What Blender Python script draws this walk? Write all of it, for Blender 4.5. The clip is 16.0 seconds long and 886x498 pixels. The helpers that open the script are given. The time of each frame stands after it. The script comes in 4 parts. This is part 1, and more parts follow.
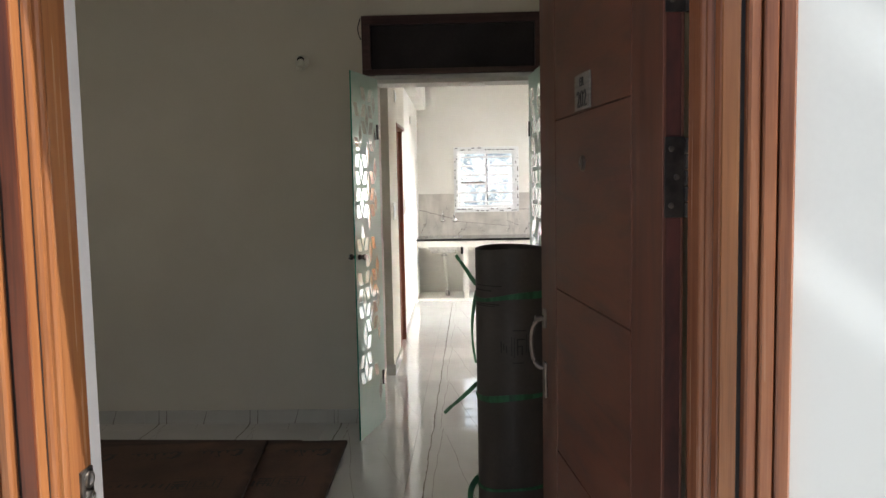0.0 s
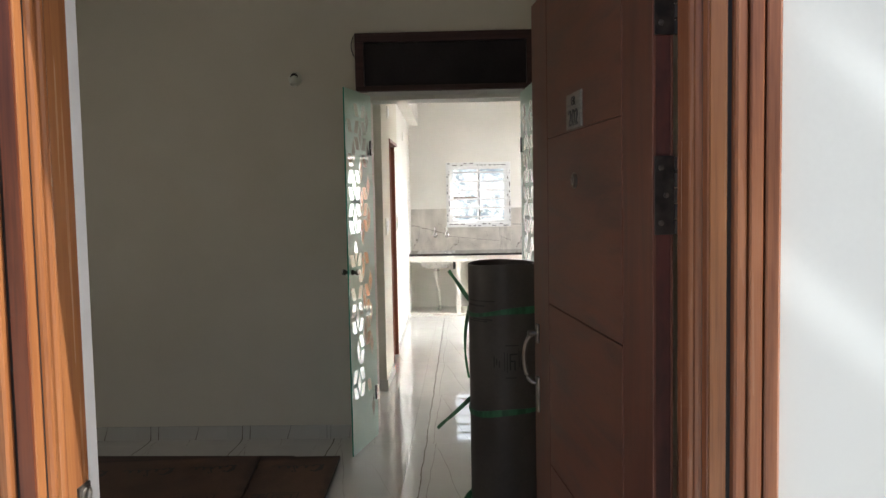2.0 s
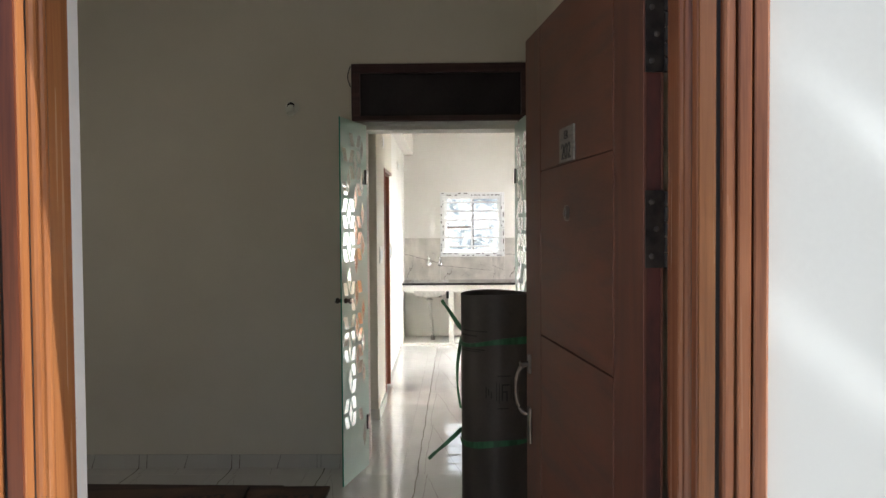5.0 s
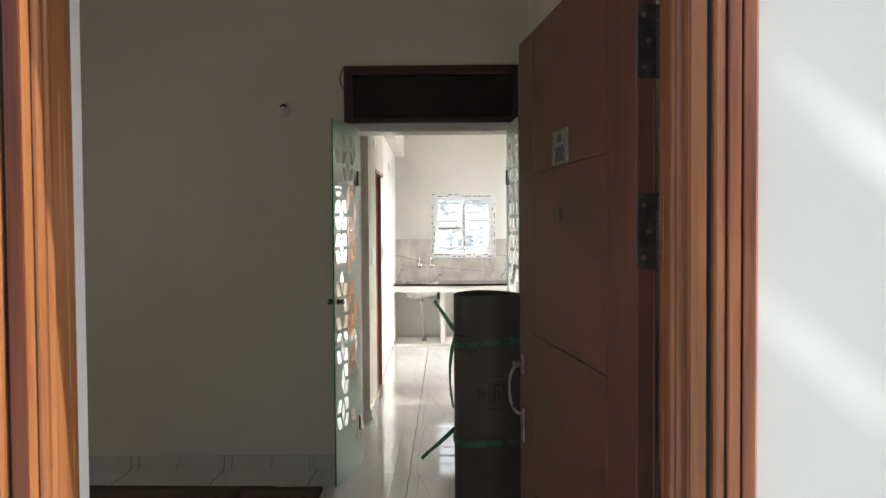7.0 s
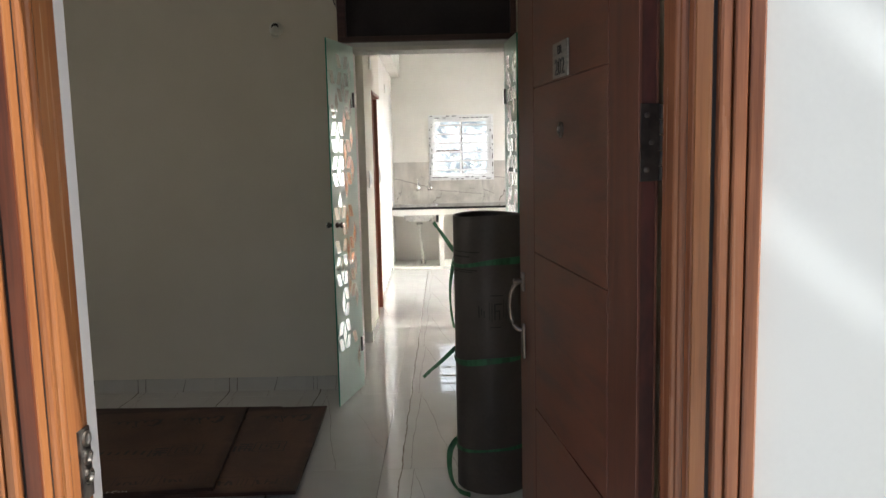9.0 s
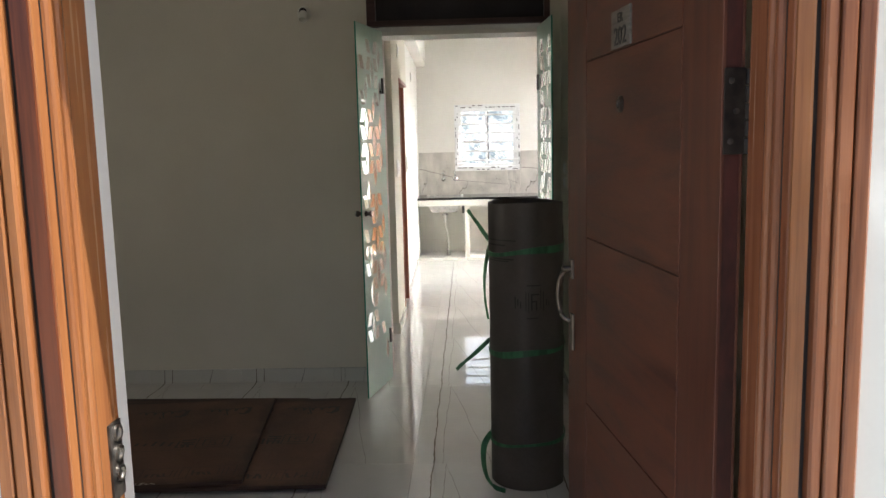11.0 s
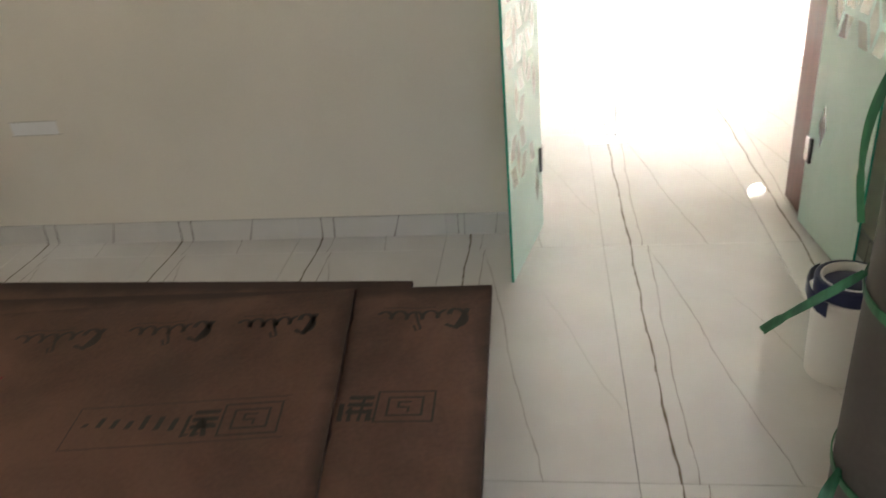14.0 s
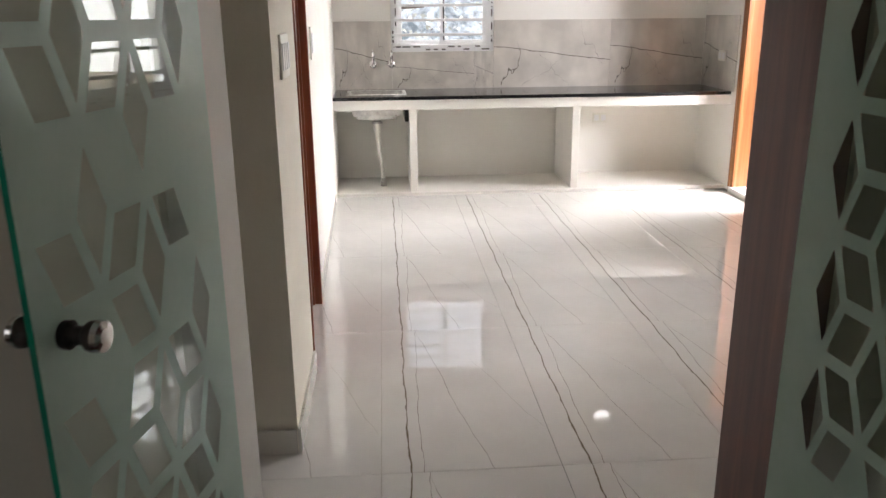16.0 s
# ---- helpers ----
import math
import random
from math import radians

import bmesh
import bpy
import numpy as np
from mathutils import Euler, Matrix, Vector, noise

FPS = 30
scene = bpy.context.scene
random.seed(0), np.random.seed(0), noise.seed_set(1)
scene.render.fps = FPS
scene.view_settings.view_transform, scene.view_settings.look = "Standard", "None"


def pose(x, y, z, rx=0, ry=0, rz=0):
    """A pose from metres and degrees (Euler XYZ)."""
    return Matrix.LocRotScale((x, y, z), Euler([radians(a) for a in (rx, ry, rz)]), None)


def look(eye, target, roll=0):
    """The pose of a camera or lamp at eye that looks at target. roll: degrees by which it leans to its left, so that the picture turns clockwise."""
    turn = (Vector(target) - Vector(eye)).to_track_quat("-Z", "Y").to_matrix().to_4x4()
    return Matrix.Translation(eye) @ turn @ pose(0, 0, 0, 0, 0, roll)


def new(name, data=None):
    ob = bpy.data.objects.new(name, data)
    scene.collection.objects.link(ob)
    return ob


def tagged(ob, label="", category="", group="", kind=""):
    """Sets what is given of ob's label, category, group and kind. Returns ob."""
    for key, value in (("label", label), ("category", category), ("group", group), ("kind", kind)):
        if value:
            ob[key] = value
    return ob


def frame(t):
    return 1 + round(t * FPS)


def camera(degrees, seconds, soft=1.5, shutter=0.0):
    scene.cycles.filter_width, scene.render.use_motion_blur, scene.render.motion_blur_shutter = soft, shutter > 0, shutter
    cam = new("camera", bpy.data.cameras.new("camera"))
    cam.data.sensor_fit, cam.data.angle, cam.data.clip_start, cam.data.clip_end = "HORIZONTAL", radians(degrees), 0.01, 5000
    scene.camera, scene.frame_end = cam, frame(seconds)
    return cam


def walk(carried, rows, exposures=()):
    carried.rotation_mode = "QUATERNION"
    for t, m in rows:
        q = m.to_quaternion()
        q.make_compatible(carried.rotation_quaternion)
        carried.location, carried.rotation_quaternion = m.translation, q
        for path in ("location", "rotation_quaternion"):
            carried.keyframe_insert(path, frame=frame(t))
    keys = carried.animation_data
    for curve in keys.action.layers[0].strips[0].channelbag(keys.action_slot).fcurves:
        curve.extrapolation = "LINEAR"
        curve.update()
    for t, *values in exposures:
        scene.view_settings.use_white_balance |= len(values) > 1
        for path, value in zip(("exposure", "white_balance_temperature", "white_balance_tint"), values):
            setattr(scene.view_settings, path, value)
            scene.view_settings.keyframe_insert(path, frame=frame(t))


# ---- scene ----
cam = camera(58.8, 16.0, shutter=0.2)
PATH = [
    (0, (0.072, 0.01, 1.547), (-0.002, 2.001, 1.375), -1.1),
    (0.5, (0.068, -0.006, 1.549), (-0.013, 1.985, 1.38), -0.5),
    (1, (0.068, -0.015, 1.553), (0.01, 1.982, 1.45), -0.2),
    (1.5, (0.069, -0.016, 1.553), (0.025, 1.981, 1.455), -0.9),
    (2, (0.068, -0.012, 1.552), (0.015, 1.983, 1.417), -1.1),
    (2.5, (0.068, -0.007, 1.554), (0.027, 1.989, 1.447), -0.8),
    (3, (0.067, -0.01, 1.553), (0.026, 1.987, 1.449), -0.7),
    (3.5, (0.069, -0.013, 1.553), (0.031, 1.984, 1.457), -0.5),
    (4, (0.069, -0.019, 1.553), (0.033, 1.979, 1.465), -0.4),
    (6.5, (0.067, -0.043, 1.559), (0.035, 1.956, 1.528), -0.5),
    (7, (0.058, -0.052, 1.557), (0.047, 1.947, 1.498), -0.4),
    (7.5, (0.058, -0.036, 1.553), (0.067, 1.963, 1.489), -0.3),
    (8, (0.052, -0.035, 1.549), (0.059, 1.963, 1.464), -0.3),
    (8.5, (0.059, -0.013, 1.547), (0.048, 1.973, 1.313), -0.7),
    (9, (0.056, -0.036, 1.543), (0.046, 1.948, 1.291), -1.3),
    (11.5, (-0.0258, 0.1727, 1.5081), (-0.1187, 2.15, 1.2224), -2.02),
    (12, (-0.0757, 0.6422, 1.4991), (-0.2909, 2.5305, 0.8763), -6.08),
    (12.3, (-0.1604, 0.9322, 1.4505), (-0.5116, 2.8083, 0.8529), -5.4),
    (12.5, (-0.2332, 1.0751, 1.4586), (-0.6725, 2.9148, 0.8085), -9.29),
    (12.8, (-0.3357, 1.3054, 1.4591), (-1.0364, 3.0073, 0.6764), -11.38),
    (13, (-0.3768, 1.4706, 1.4314), (-1.3302, 3.0729, 0.7078), -11.1),
    (13.3, (-0.4258, 1.6758, 1.4193), (-1.4471, 3.152, 0.5373), -9.8),
    (13.5, (-0.4589, 1.818, 1.4541), (-1.3903, 3.3199, 0.5177), -9.39),
    (13.8, (-0.4806, 2.0844, 1.4593), (-0.9275, 3.782, 0.5008), -5.97),
    (14, (-0.4829, 2.2137, 1.4031), (-0.7524, 3.9615, 0.4691), -5.42),
    (14.3, (-0.44, 2.455, 1.41), (-0.5324, 4.2797, 0.5965), -5.9),
    (14.5, (-0.4184, 2.6164, 1.4154), (-0.4849, 4.4598, 0.6426), -6.05),
    (14.7, (-0.4126, 2.7681, 1.4196), (-0.4834, 4.6182, 0.663), -7.2),
    (15, (-0.408, 3.0257, 1.4223), (-0.4552, 4.8946, 0.7118), -6.07),
    (15.3, (-0.3637, 3.2704, 1.4384), (-0.2589, 5.1705, 0.823), -6.37),
    (15.5, (-0.3295, 3.4308, 1.4374), (-0.1712, 5.3604, 0.9358), -6.9),
    (15.8, (-0.2745, 3.6532, 1.4347), (-0.1246, 5.5655, 0.8685), -2.26),
    (16, (-0.2405, 3.7788, 1.443), (-0.1015, 5.6887, 0.8661), -0.55),
]
EXPOSURE = [(0, 0.6, 6300, 10), (9.2, 0.6, 6300, 10), (11.5, 0.8, 6350, 10), (12.0, 1.35, 6700, 10), (12.5, 1.25, 6800, 10), (13.0, 2.4, 7200, 10),
            (13.5, 3.2, 7300, 6), (13.8, 2.5, 6900, 10), (14.0, 2.2, 6500, 11), (14.5, 1.38, 6150, 14), (15.0, 0.47, 6100, 17), (15.5, 0.2, 6250, 17), (16, 0.03, 6350, 15)]
walk(cam, [(t, look(e, g, r)) for t, e, g, r in PATH], EXPOSURE)
scene.view_settings.exposure = 0.0

# ---- world, sun and daylight ----
SUN = Vector((-1.0, 0.21, -1.55)).normalized()
world = bpy.data.worlds.new("world")
scene.world = world
world.use_nodes = True
wn = world.node_tree
sky = wn.nodes.new("ShaderNodeTexSky")
sky.sky_type, sky.sun_disc = "NISHITA", False
sky.dust_density, sky.ozone_density = 3.5, 1.0
sky.sun_elevation = math.asin(-SUN.z)
sky.sun_rotation = math.atan2(-SUN.x, -SUN.y)
wn.nodes["Background"].inputs["Strength"].default_value = 0.125
wn.links.new(sky.outputs[0], wn.nodes["Background"].inputs["Color"])
sun = new("sun", bpy.data.lights.new("sun", "SUN"))
sun.data.energy, sun.data.angle, sun.data.color = 4.6, radians(0.5), (1, 0.95, 0.87)
sun.matrix_world = look((0, 0, 20), Vector((0, 0, 20)) + SUN)


def daylight(name, at, towards, width, height, watts, tint=(1, 0.98, 0.95)):
    """Sky light that falls in through an opening."""
    lamp = new(name, bpy.data.lights.new(name, "AREA"))
    lamp.data.shape, lamp.data.size, lamp.data.size_y = "RECTANGLE", width, height
    lamp.data.energy, lamp.data.color = watts, tint
    lamp.matrix_world = look(at, Vector(at) + Vector(towards))
    return lamp


daylight("kitchen_window_daylight", (0.3, 12.2, 3.4), (0, -2.7, -2.3), 2.2, 1.4, 420, (0.95, 0.98, 1))
daylight("utility_door_daylight", (4.9, 9.6, 2.6), (-2.6, 0, -1.5), 1.6, 1.4, 500, (1, 0.98, 0.96))
daylight("dining_window_daylight", (4.6, 7.95, 1.85), (-1, 0, -0.03), 1.5, 1.2, 350, (0.98, 0.98, 1))
daylight("room_window_daylight", (-4.42, 2.85, 1.5), (1, 0.25, 0.12), 1.2, 1.0, 7, (1, 0.92, 0.8))

# added narrow lamp, no such source known; unseen slats cut it into slanting stripes
stripe_lamp = daylight("wall_stripe_lamp", (3.4, -2.0, 1.9), (-2.55, 3.09, -0.35), 0.16, 0.16, 0.38, (0.97, 1.0, 1.0))
stripe_lamp.data.spread = radians(11)

# ---- materials ----


def node(mat, kind, **values):
    n = mat.node_tree.nodes.new(kind)
    for key, value in values.items():
        n.inputs[key.replace("_", " ")].default_value = value
    return n


def material(name, colour, rough=0.5, metal=0.0, **extra):
    mat = bpy.data.materials.new(name)
    mat.use_nodes = True
    b = mat.node_tree.nodes["Principled BSDF"]
    b.inputs["Base Color"].default_value = (*colour, 1)
    b.inputs["Roughness"].default_value = rough
    b.inputs["Metallic"].default_value = metal
    for key, value in extra.items():
        b.inputs[key.replace("_", " ")].default_value = value
    return mat


def varied(mat, colours, scale=3.0, stretch=(1, 1, 1), detail=6.0, distort=0.0, bump=0.0, fine=60.0, rough=None, spots=(0.35, 0.65)):
    """Colour that drifts between tones at two scales, with a fine relief."""
    t = mat.node_tree
    b = t.nodes["Principled BSDF"]
    co = node(mat, "ShaderNodeTexCoord")
    mp = node(mat, "ShaderNodeMapping", Scale=stretch)
    t.links.new(co.outputs["Object"], mp.inputs[0])
    n1 = node(mat, "ShaderNodeTexNoise", Scale=scale, Detail=detail, Distortion=distort)
    n2 = node(mat, "ShaderNodeTexNoise", Scale=fine, Detail=3.0)
    t.links.new(mp.outputs[0], n1.inputs["Vector"])
    t.links.new(mp.outputs[0], n2.inputs["Vector"])
    mix = node(mat, "ShaderNodeMath")
    mix.operation = "MULTIPLY_ADD"
    mix.inputs[1].default_value = 0.25
    t.links.new(n2.outputs[0], mix.inputs[0])
    sub = node(mat, "ShaderNodeMath")
    sub.operation = "SUBTRACT"
    sub.inputs[1].default_value = 0.125
    t.links.new(n1.outputs[0], sub.inputs[0])
    t.links.new(sub.outputs[0], mix.inputs[2])
    ramp = node(mat, "ShaderNodeValToRGB")
    ramp.color_ramp.elements[0].position, ramp.color_ramp.elements[1].position = spots
    for i, c in enumerate(colours[:2]):
        ramp.color_ramp.elements[i].color = (*c, 1)
    for i, c in enumerate(colours[2:]):
        e = ramp.color_ramp.elements.new(spots[0] + (spots[1] - spots[0]) * (i + 1) / (len(colours) - 1))
        e.color = (*c, 1)
    t.links.new(mix.outputs[0], ramp.inputs[0])
    t.links.new(ramp.outputs[0], b.inputs["Base Color"])
    if rough:
        r = node(mat, "ShaderNodeMapRange", To_Min=rough[0], To_Max=rough[1])
        t.links.new(n1.outputs[0], r.inputs[0])
        t.links.new(r.outputs[0], b.inputs["Roughness"])
    if bump:
        bp = node(mat, "ShaderNodeBump", Strength=bump, Distance=0.002)
        t.links.new(mix.outputs[0], bp.inputs["Height"])
        t.links.new(bp.outputs[0], b.inputs["Normal"])
    return mat


CREAM = varied(material("cream_wall_paint", (0.72, 0.69, 0.60), 0.75), [(0.69, 0.645, 0.545), (0.76, 0.715, 0.615)], 1.3, bump=0.25, fine=140)
KITCHEN = varied(material("ivory_kitchen_paint", (0.8, 0.78, 0.71), 0.6), [(0.79, 0.765, 0.70), (0.85, 0.825, 0.765)], 1.5, bump=0.15, fine=120)
WHITE = varied(material("white_outer_paint", (0.8, 0.81, 0.8), 0.7), [(0.63, 0.655, 0.63), (0.675, 0.70, 0.675)], 1.2, bump=0.2, fine=90)
CEILING = varied(material("white_ceiling_paint", (0.8, 0.8, 0.78), 0.8), [(0.76, 0.76, 0.73), (0.82, 0.82, 0.8)], 1.0)
TEAK = varied(material("varnished_teak", (0.35, 0.15, 0.055), 0.26), [(0.12, 0.040, 0.015), (0.43, 0.185, 0.066), (0.31, 0.12, 0.044)], 2.2, (14, 14, 0.5), 5, 0.3, 0.05, 26, (0.18, 0.34), (0.18, 0.75))
# darker copy of the teak for the right side, which gets less light
TEAK_SHADED = varied(material("shaded_side_teak", (0.2, 0.07, 0.03), 0.26), [(0.085, 0.026, 0.013), (0.38, 0.165, 0.078), (0.25, 0.092, 0.042)], 2.2, (14, 14, 0.5), 5, 0.3, 0.05, 26, (0.18, 0.34), (0.18, 0.75))
REDWOOD = varied(material("dark_varnished_wood", (0.15, 0.045, 0.022), 0.3), [(0.065, 0.018, 0.010), (0.165, 0.047, 0.020)], 3.0, (14, 14, 0.6), 6, 0.4, 0.06, 26, (0.22, 0.36))
RAWEDGE = varied(material("dark_door_edge", (0.06, 0.018, 0.013), 0.55), [(0.035, 0.012, 0.009), (0.085, 0.022, 0.016)], 5.0, (3, 3, 1.2), 8, 0.6, 0.2, 40, (0.5, 0.7))
REDTEAK = varied(material("red_varnished_wood", (0.27, 0.085, 0.04), 0.3), [(0.2, 0.058, 0.026), (0.32, 0.105, 0.05)], 3.0, (12, 12, 0.5), 6, 0.4, 0.05, 30, (0.25, 0.4))
DARKLAM = varied(material("dark_purple_brown_laminate", (0.06, 0.028, 0.026), 0.4), [(0.045, 0.02, 0.019), (0.085, 0.038, 0.034)], 3.0, (0.6, 12, 12), 6, 0.4, 0.05, 40, (0.38, 0.52))
VENEER = varied(material("brown_door_veneer", (0.17, 0.075, 0.045), 0.4), [(0.066, 0.022, 0.014), (0.145, 0.053, 0.030)], 3.0, (9, 9, 0.7), 8, 1.0, 0.08, 40, (0.33, 0.48), (0.3, 0.7))
VENEER_ACROSS = varied(material("brown_panel_veneer", (0.17, 0.075, 0.045), 0.4), [(0.060, 0.020, 0.013), (0.150, 0.055, 0.031), (0.115, 0.041, 0.023)], 2.4, (9, 0.8, 6), 8, 1.4, 0.08, 40, (0.33, 0.48), (0.28, 0.7))
LAMINATE = varied(material("red_brown_laminate", (0.2, 0.08, 0.06), 0.4), [(0.10, 0.036, 0.028), (0.19, 0.075, 0.057)], 3.0, (12, 12, 0.6), 8, 0.6, 0.05, 40, (0.35, 0.5), (0.3, 0.7))
FILM = varied(material("brown_filmed_board", (0.12, 0.06, 0.04), 0.42), [(0.080, 0.037, 0.024), (0.168, 0.083, 0.053)], 2.2, (1, 1, 1), 8, 0.6, 0.1, 70, (0.48, 0.66))


def worn_rim(mat, width, dark):
    """Handling stains along the rim of a board whose own x runs from 0 down and y from 0 up to its width."""
    t = mat.node_tree
    bsdf = t.nodes["Principled BSDF"]
    colour = bsdf.inputs["Base Color"].links[0].from_socket
    co = node(mat, "ShaderNodeTexCoord")
    sep = node(mat, "ShaderNodeSeparateXYZ")
    t.links.new(co.outputs["Object"], sep.inputs[0])
    blot = node(mat, "ShaderNodeTexNoise", Scale=9.0, Detail=5.0)
    t.links.new(co.outputs["Object"], blot.inputs["Vector"])

    def calc(op, a, c):
        m = node(mat, "ShaderNodeMath")
        m.operation = op
        for i, val in enumerate((a, c)):
            if isinstance(val, (int, float)):
                m.inputs[i].default_value = val
            else:
                t.links.new(val, m.inputs[i])
        return m.outputs[0]

    side = calc("MINIMUM", sep.outputs[1], calc("SUBTRACT", width, sep.outputs[1]))
    rim = calc("MINIMUM", calc("MULTIPLY", sep.outputs[0], -1.0), side)
    reach = calc("ADD", rim, calc("MULTIPLY", calc("SUBTRACT", blot.outputs[0], 0.5), 0.09))
    fall = node(mat, "ShaderNodeMapRange", From_Min=0.0, From_Max=0.05, To_Min=0.75, To_Max=0.0)
    t.links.new(reach, fall.inputs[0])
    mix = node(mat, "ShaderNodeMix")
    mix.data_type = "RGBA"
    t.links.new(fall.outputs[0], mix.inputs[0])
    t.links.new(colour, mix.inputs[6])
    mix.inputs[7].default_value = (*dark, 1)
    t.links.new(mix.outputs[2], bsdf.inputs["Base Color"])


worn_rim(FILM, 1.155, (0.022, 0.010, 0.008))
ROLLED = varied(material("grey_brown_sheet", (0.075, 0.062, 0.052), 0.5), [(0.06, 0.049, 0.041), (0.092, 0.076, 0.064)], 2.5, (1, 1, 1), 8, 0.4, 0.08, 70, (0.42, 0.55))
INK = material("black_stencil_ink", (0.02, 0.016, 0.013), 0.5)
FADED = material("faded_print", (0.045, 0.026, 0.019), 0.5)
REDINK = material("red_paint_smear", (0.26, 0.03, 0.04), 0.55)
rub = node(REDINK, "ShaderNodeTexNoise", Scale=5.0, Detail=8.0)
worn = node(REDINK, "ShaderNodeMapRange", From_Min=0.3, From_Max=0.6, To_Min=0.55, To_Max=0.9)
REDINK.node_tree.links.new(rub.outputs[0], worn.inputs[0])
REDINK.node_tree.links.new(worn.outputs[0], REDINK.node_tree.nodes["Principled BSDF"].inputs["Alpha"])
STRAP = varied(material("green_plastic_strap", (0.03, 0.16, 0.06), 0.35), [(0.016, 0.085, 0.034), (0.045, 0.19, 0.08)], 30.0, (1, 1, 0.15), rough=(0.3, 0.5))
TAPE = material("navy_tape", (0.012, 0.016, 0.06), 0.3)
NICKEL = varied(material("satin_nickel", (0.4, 0.36, 0.32), 0.35, 0.9), [(0.13, 0.11, 0.095), (0.23, 0.195, 0.165)], 25.0, rough=(0.28, 0.45))
STEEL = varied(material("brushed_steel", (0.62, 0.61, 0.58), 0.25, 1.0), [(0.42, 0.4, 0.37), (0.6, 0.58, 0.54)], 20.0, rough=(0.2, 0.4))
CHROME = material("chrome", (0.75, 0.75, 0.75), 0.12, 1.0)
DARKMETAL = varied(material("tarnished_steel", (0.12, 0.11, 0.1), 0.45, 0.6), [(0.035, 0.032, 0.03), (0.12, 0.105, 0.09)], 40.0, rough=(0.4, 0.6))
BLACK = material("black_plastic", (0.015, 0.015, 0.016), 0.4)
GUNMETAL = varied(material("blackened_hinge_steel", (0.03, 0.028, 0.026), 0.42, 0.5), [(0.014, 0.013, 0.012), (0.045, 0.04, 0.034)], 40.0, rough=(0.38, 0.55))
GRANITE = varied(material("black_granite", (0.015, 0.014, 0.014), 0.03), [(0.008, 0.008, 0.009), (0.03, 0.028, 0.027)], 60.0)
UPVC = material("white_window_plastic", (0.82, 0.82, 0.81), 0.35)
PLASTIC = material("ivory_switch_plastic", (0.8, 0.78, 0.7), 0.35)
PIPE = material("white_drain_pipe", (0.78, 0.76, 0.7), 0.4)
GROUT = varied(material("beige_grout", (0.5, 0.46, 0.4), 0.8), [(0.42, 0.39, 0.33), (0.56, 0.52, 0.45)], 20.0)
BAG = material("clear_plastic_bag", (0.50, 0.46, 0.45), 0.3, Transmission_Weight=0.5)
GLASS = material("window_glass", (0.95, 0.97, 0.97), 0.0, Transmission_Weight=1.0, IOR=1.45)
CLEAR = material("clear_door_glass", (0.86, 0.96, 0.92), 0.0, Transmission_Weight=1.0, IOR=1.5)
FROST = varied(material("frosted_green_glass", (0.6, 0.78, 0.71), 0.3, Transmission_Weight=0.28, IOR=1.45), [(0.56, 0.76, 0.65), (0.64, 0.81, 0.71)], 4.0)
EDGE = material("green_glass_edge", (0.02, 0.42, 0.27), 0.15, Transmission_Weight=0.3)
# leaf colour paled to carry the haze and backlight
LEAF = varied(material("haze_paled_leaves", (0.09, 0.12, 0.05), 0.9, Transmission_Weight=0.45), [(0.50, 0.54, 0.50), (0.66, 0.69, 0.65)], 1.5)
BARK = varied(material("tree_bark", (0.12, 0.09, 0.06), 0.8), [(0.08, 0.06, 0.04), (0.16, 0.12, 0.09)], 6.0)
GROUND = varied(material("dry_earth", (0.3, 0.24, 0.17), 0.9), [(0.24, 0.19, 0.13), (0.36, 0.3, 0.22)], 0.6)
HAZE = material("bright_hazy_sky", (0.8, 0.85, 0.9), 1.0, Emission_Color=(0.76, 0.88, 1.0, 1), Emission_Strength=0.9)
# treeline panel lit by its own emission; the pale haze is in its colours
DISTANCE = varied(material("glowing_hazy_treeline", (0.3, 0.32, 0.28), 1.0, Emission_Strength=1.1), [(0.20, 0.25, 0.31), (0.90, 0.96, 1.04)], 0.9, (1, 1, 1), 8, 0.8, fine=6.0, spots=(0.40, 0.62))
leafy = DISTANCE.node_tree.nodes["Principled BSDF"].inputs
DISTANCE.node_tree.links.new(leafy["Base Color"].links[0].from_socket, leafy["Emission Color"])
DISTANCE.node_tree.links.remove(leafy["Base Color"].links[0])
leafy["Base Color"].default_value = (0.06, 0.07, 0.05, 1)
# self-lit panel added to give the door glass something bright to reflect
GLARE = material("glowing_reflection_panel", (0.85, 0.85, 0.82), 1.0, Emission_Color=(1.0, 0.97, 0.92, 1), Emission_Strength=5.0)
CONCRETE = varied(material("grey_cement", (0.4, 0.38, 0.35), 0.85), [(0.33, 0.31, 0.29), (0.46, 0.44, 0.41)], 2.0)


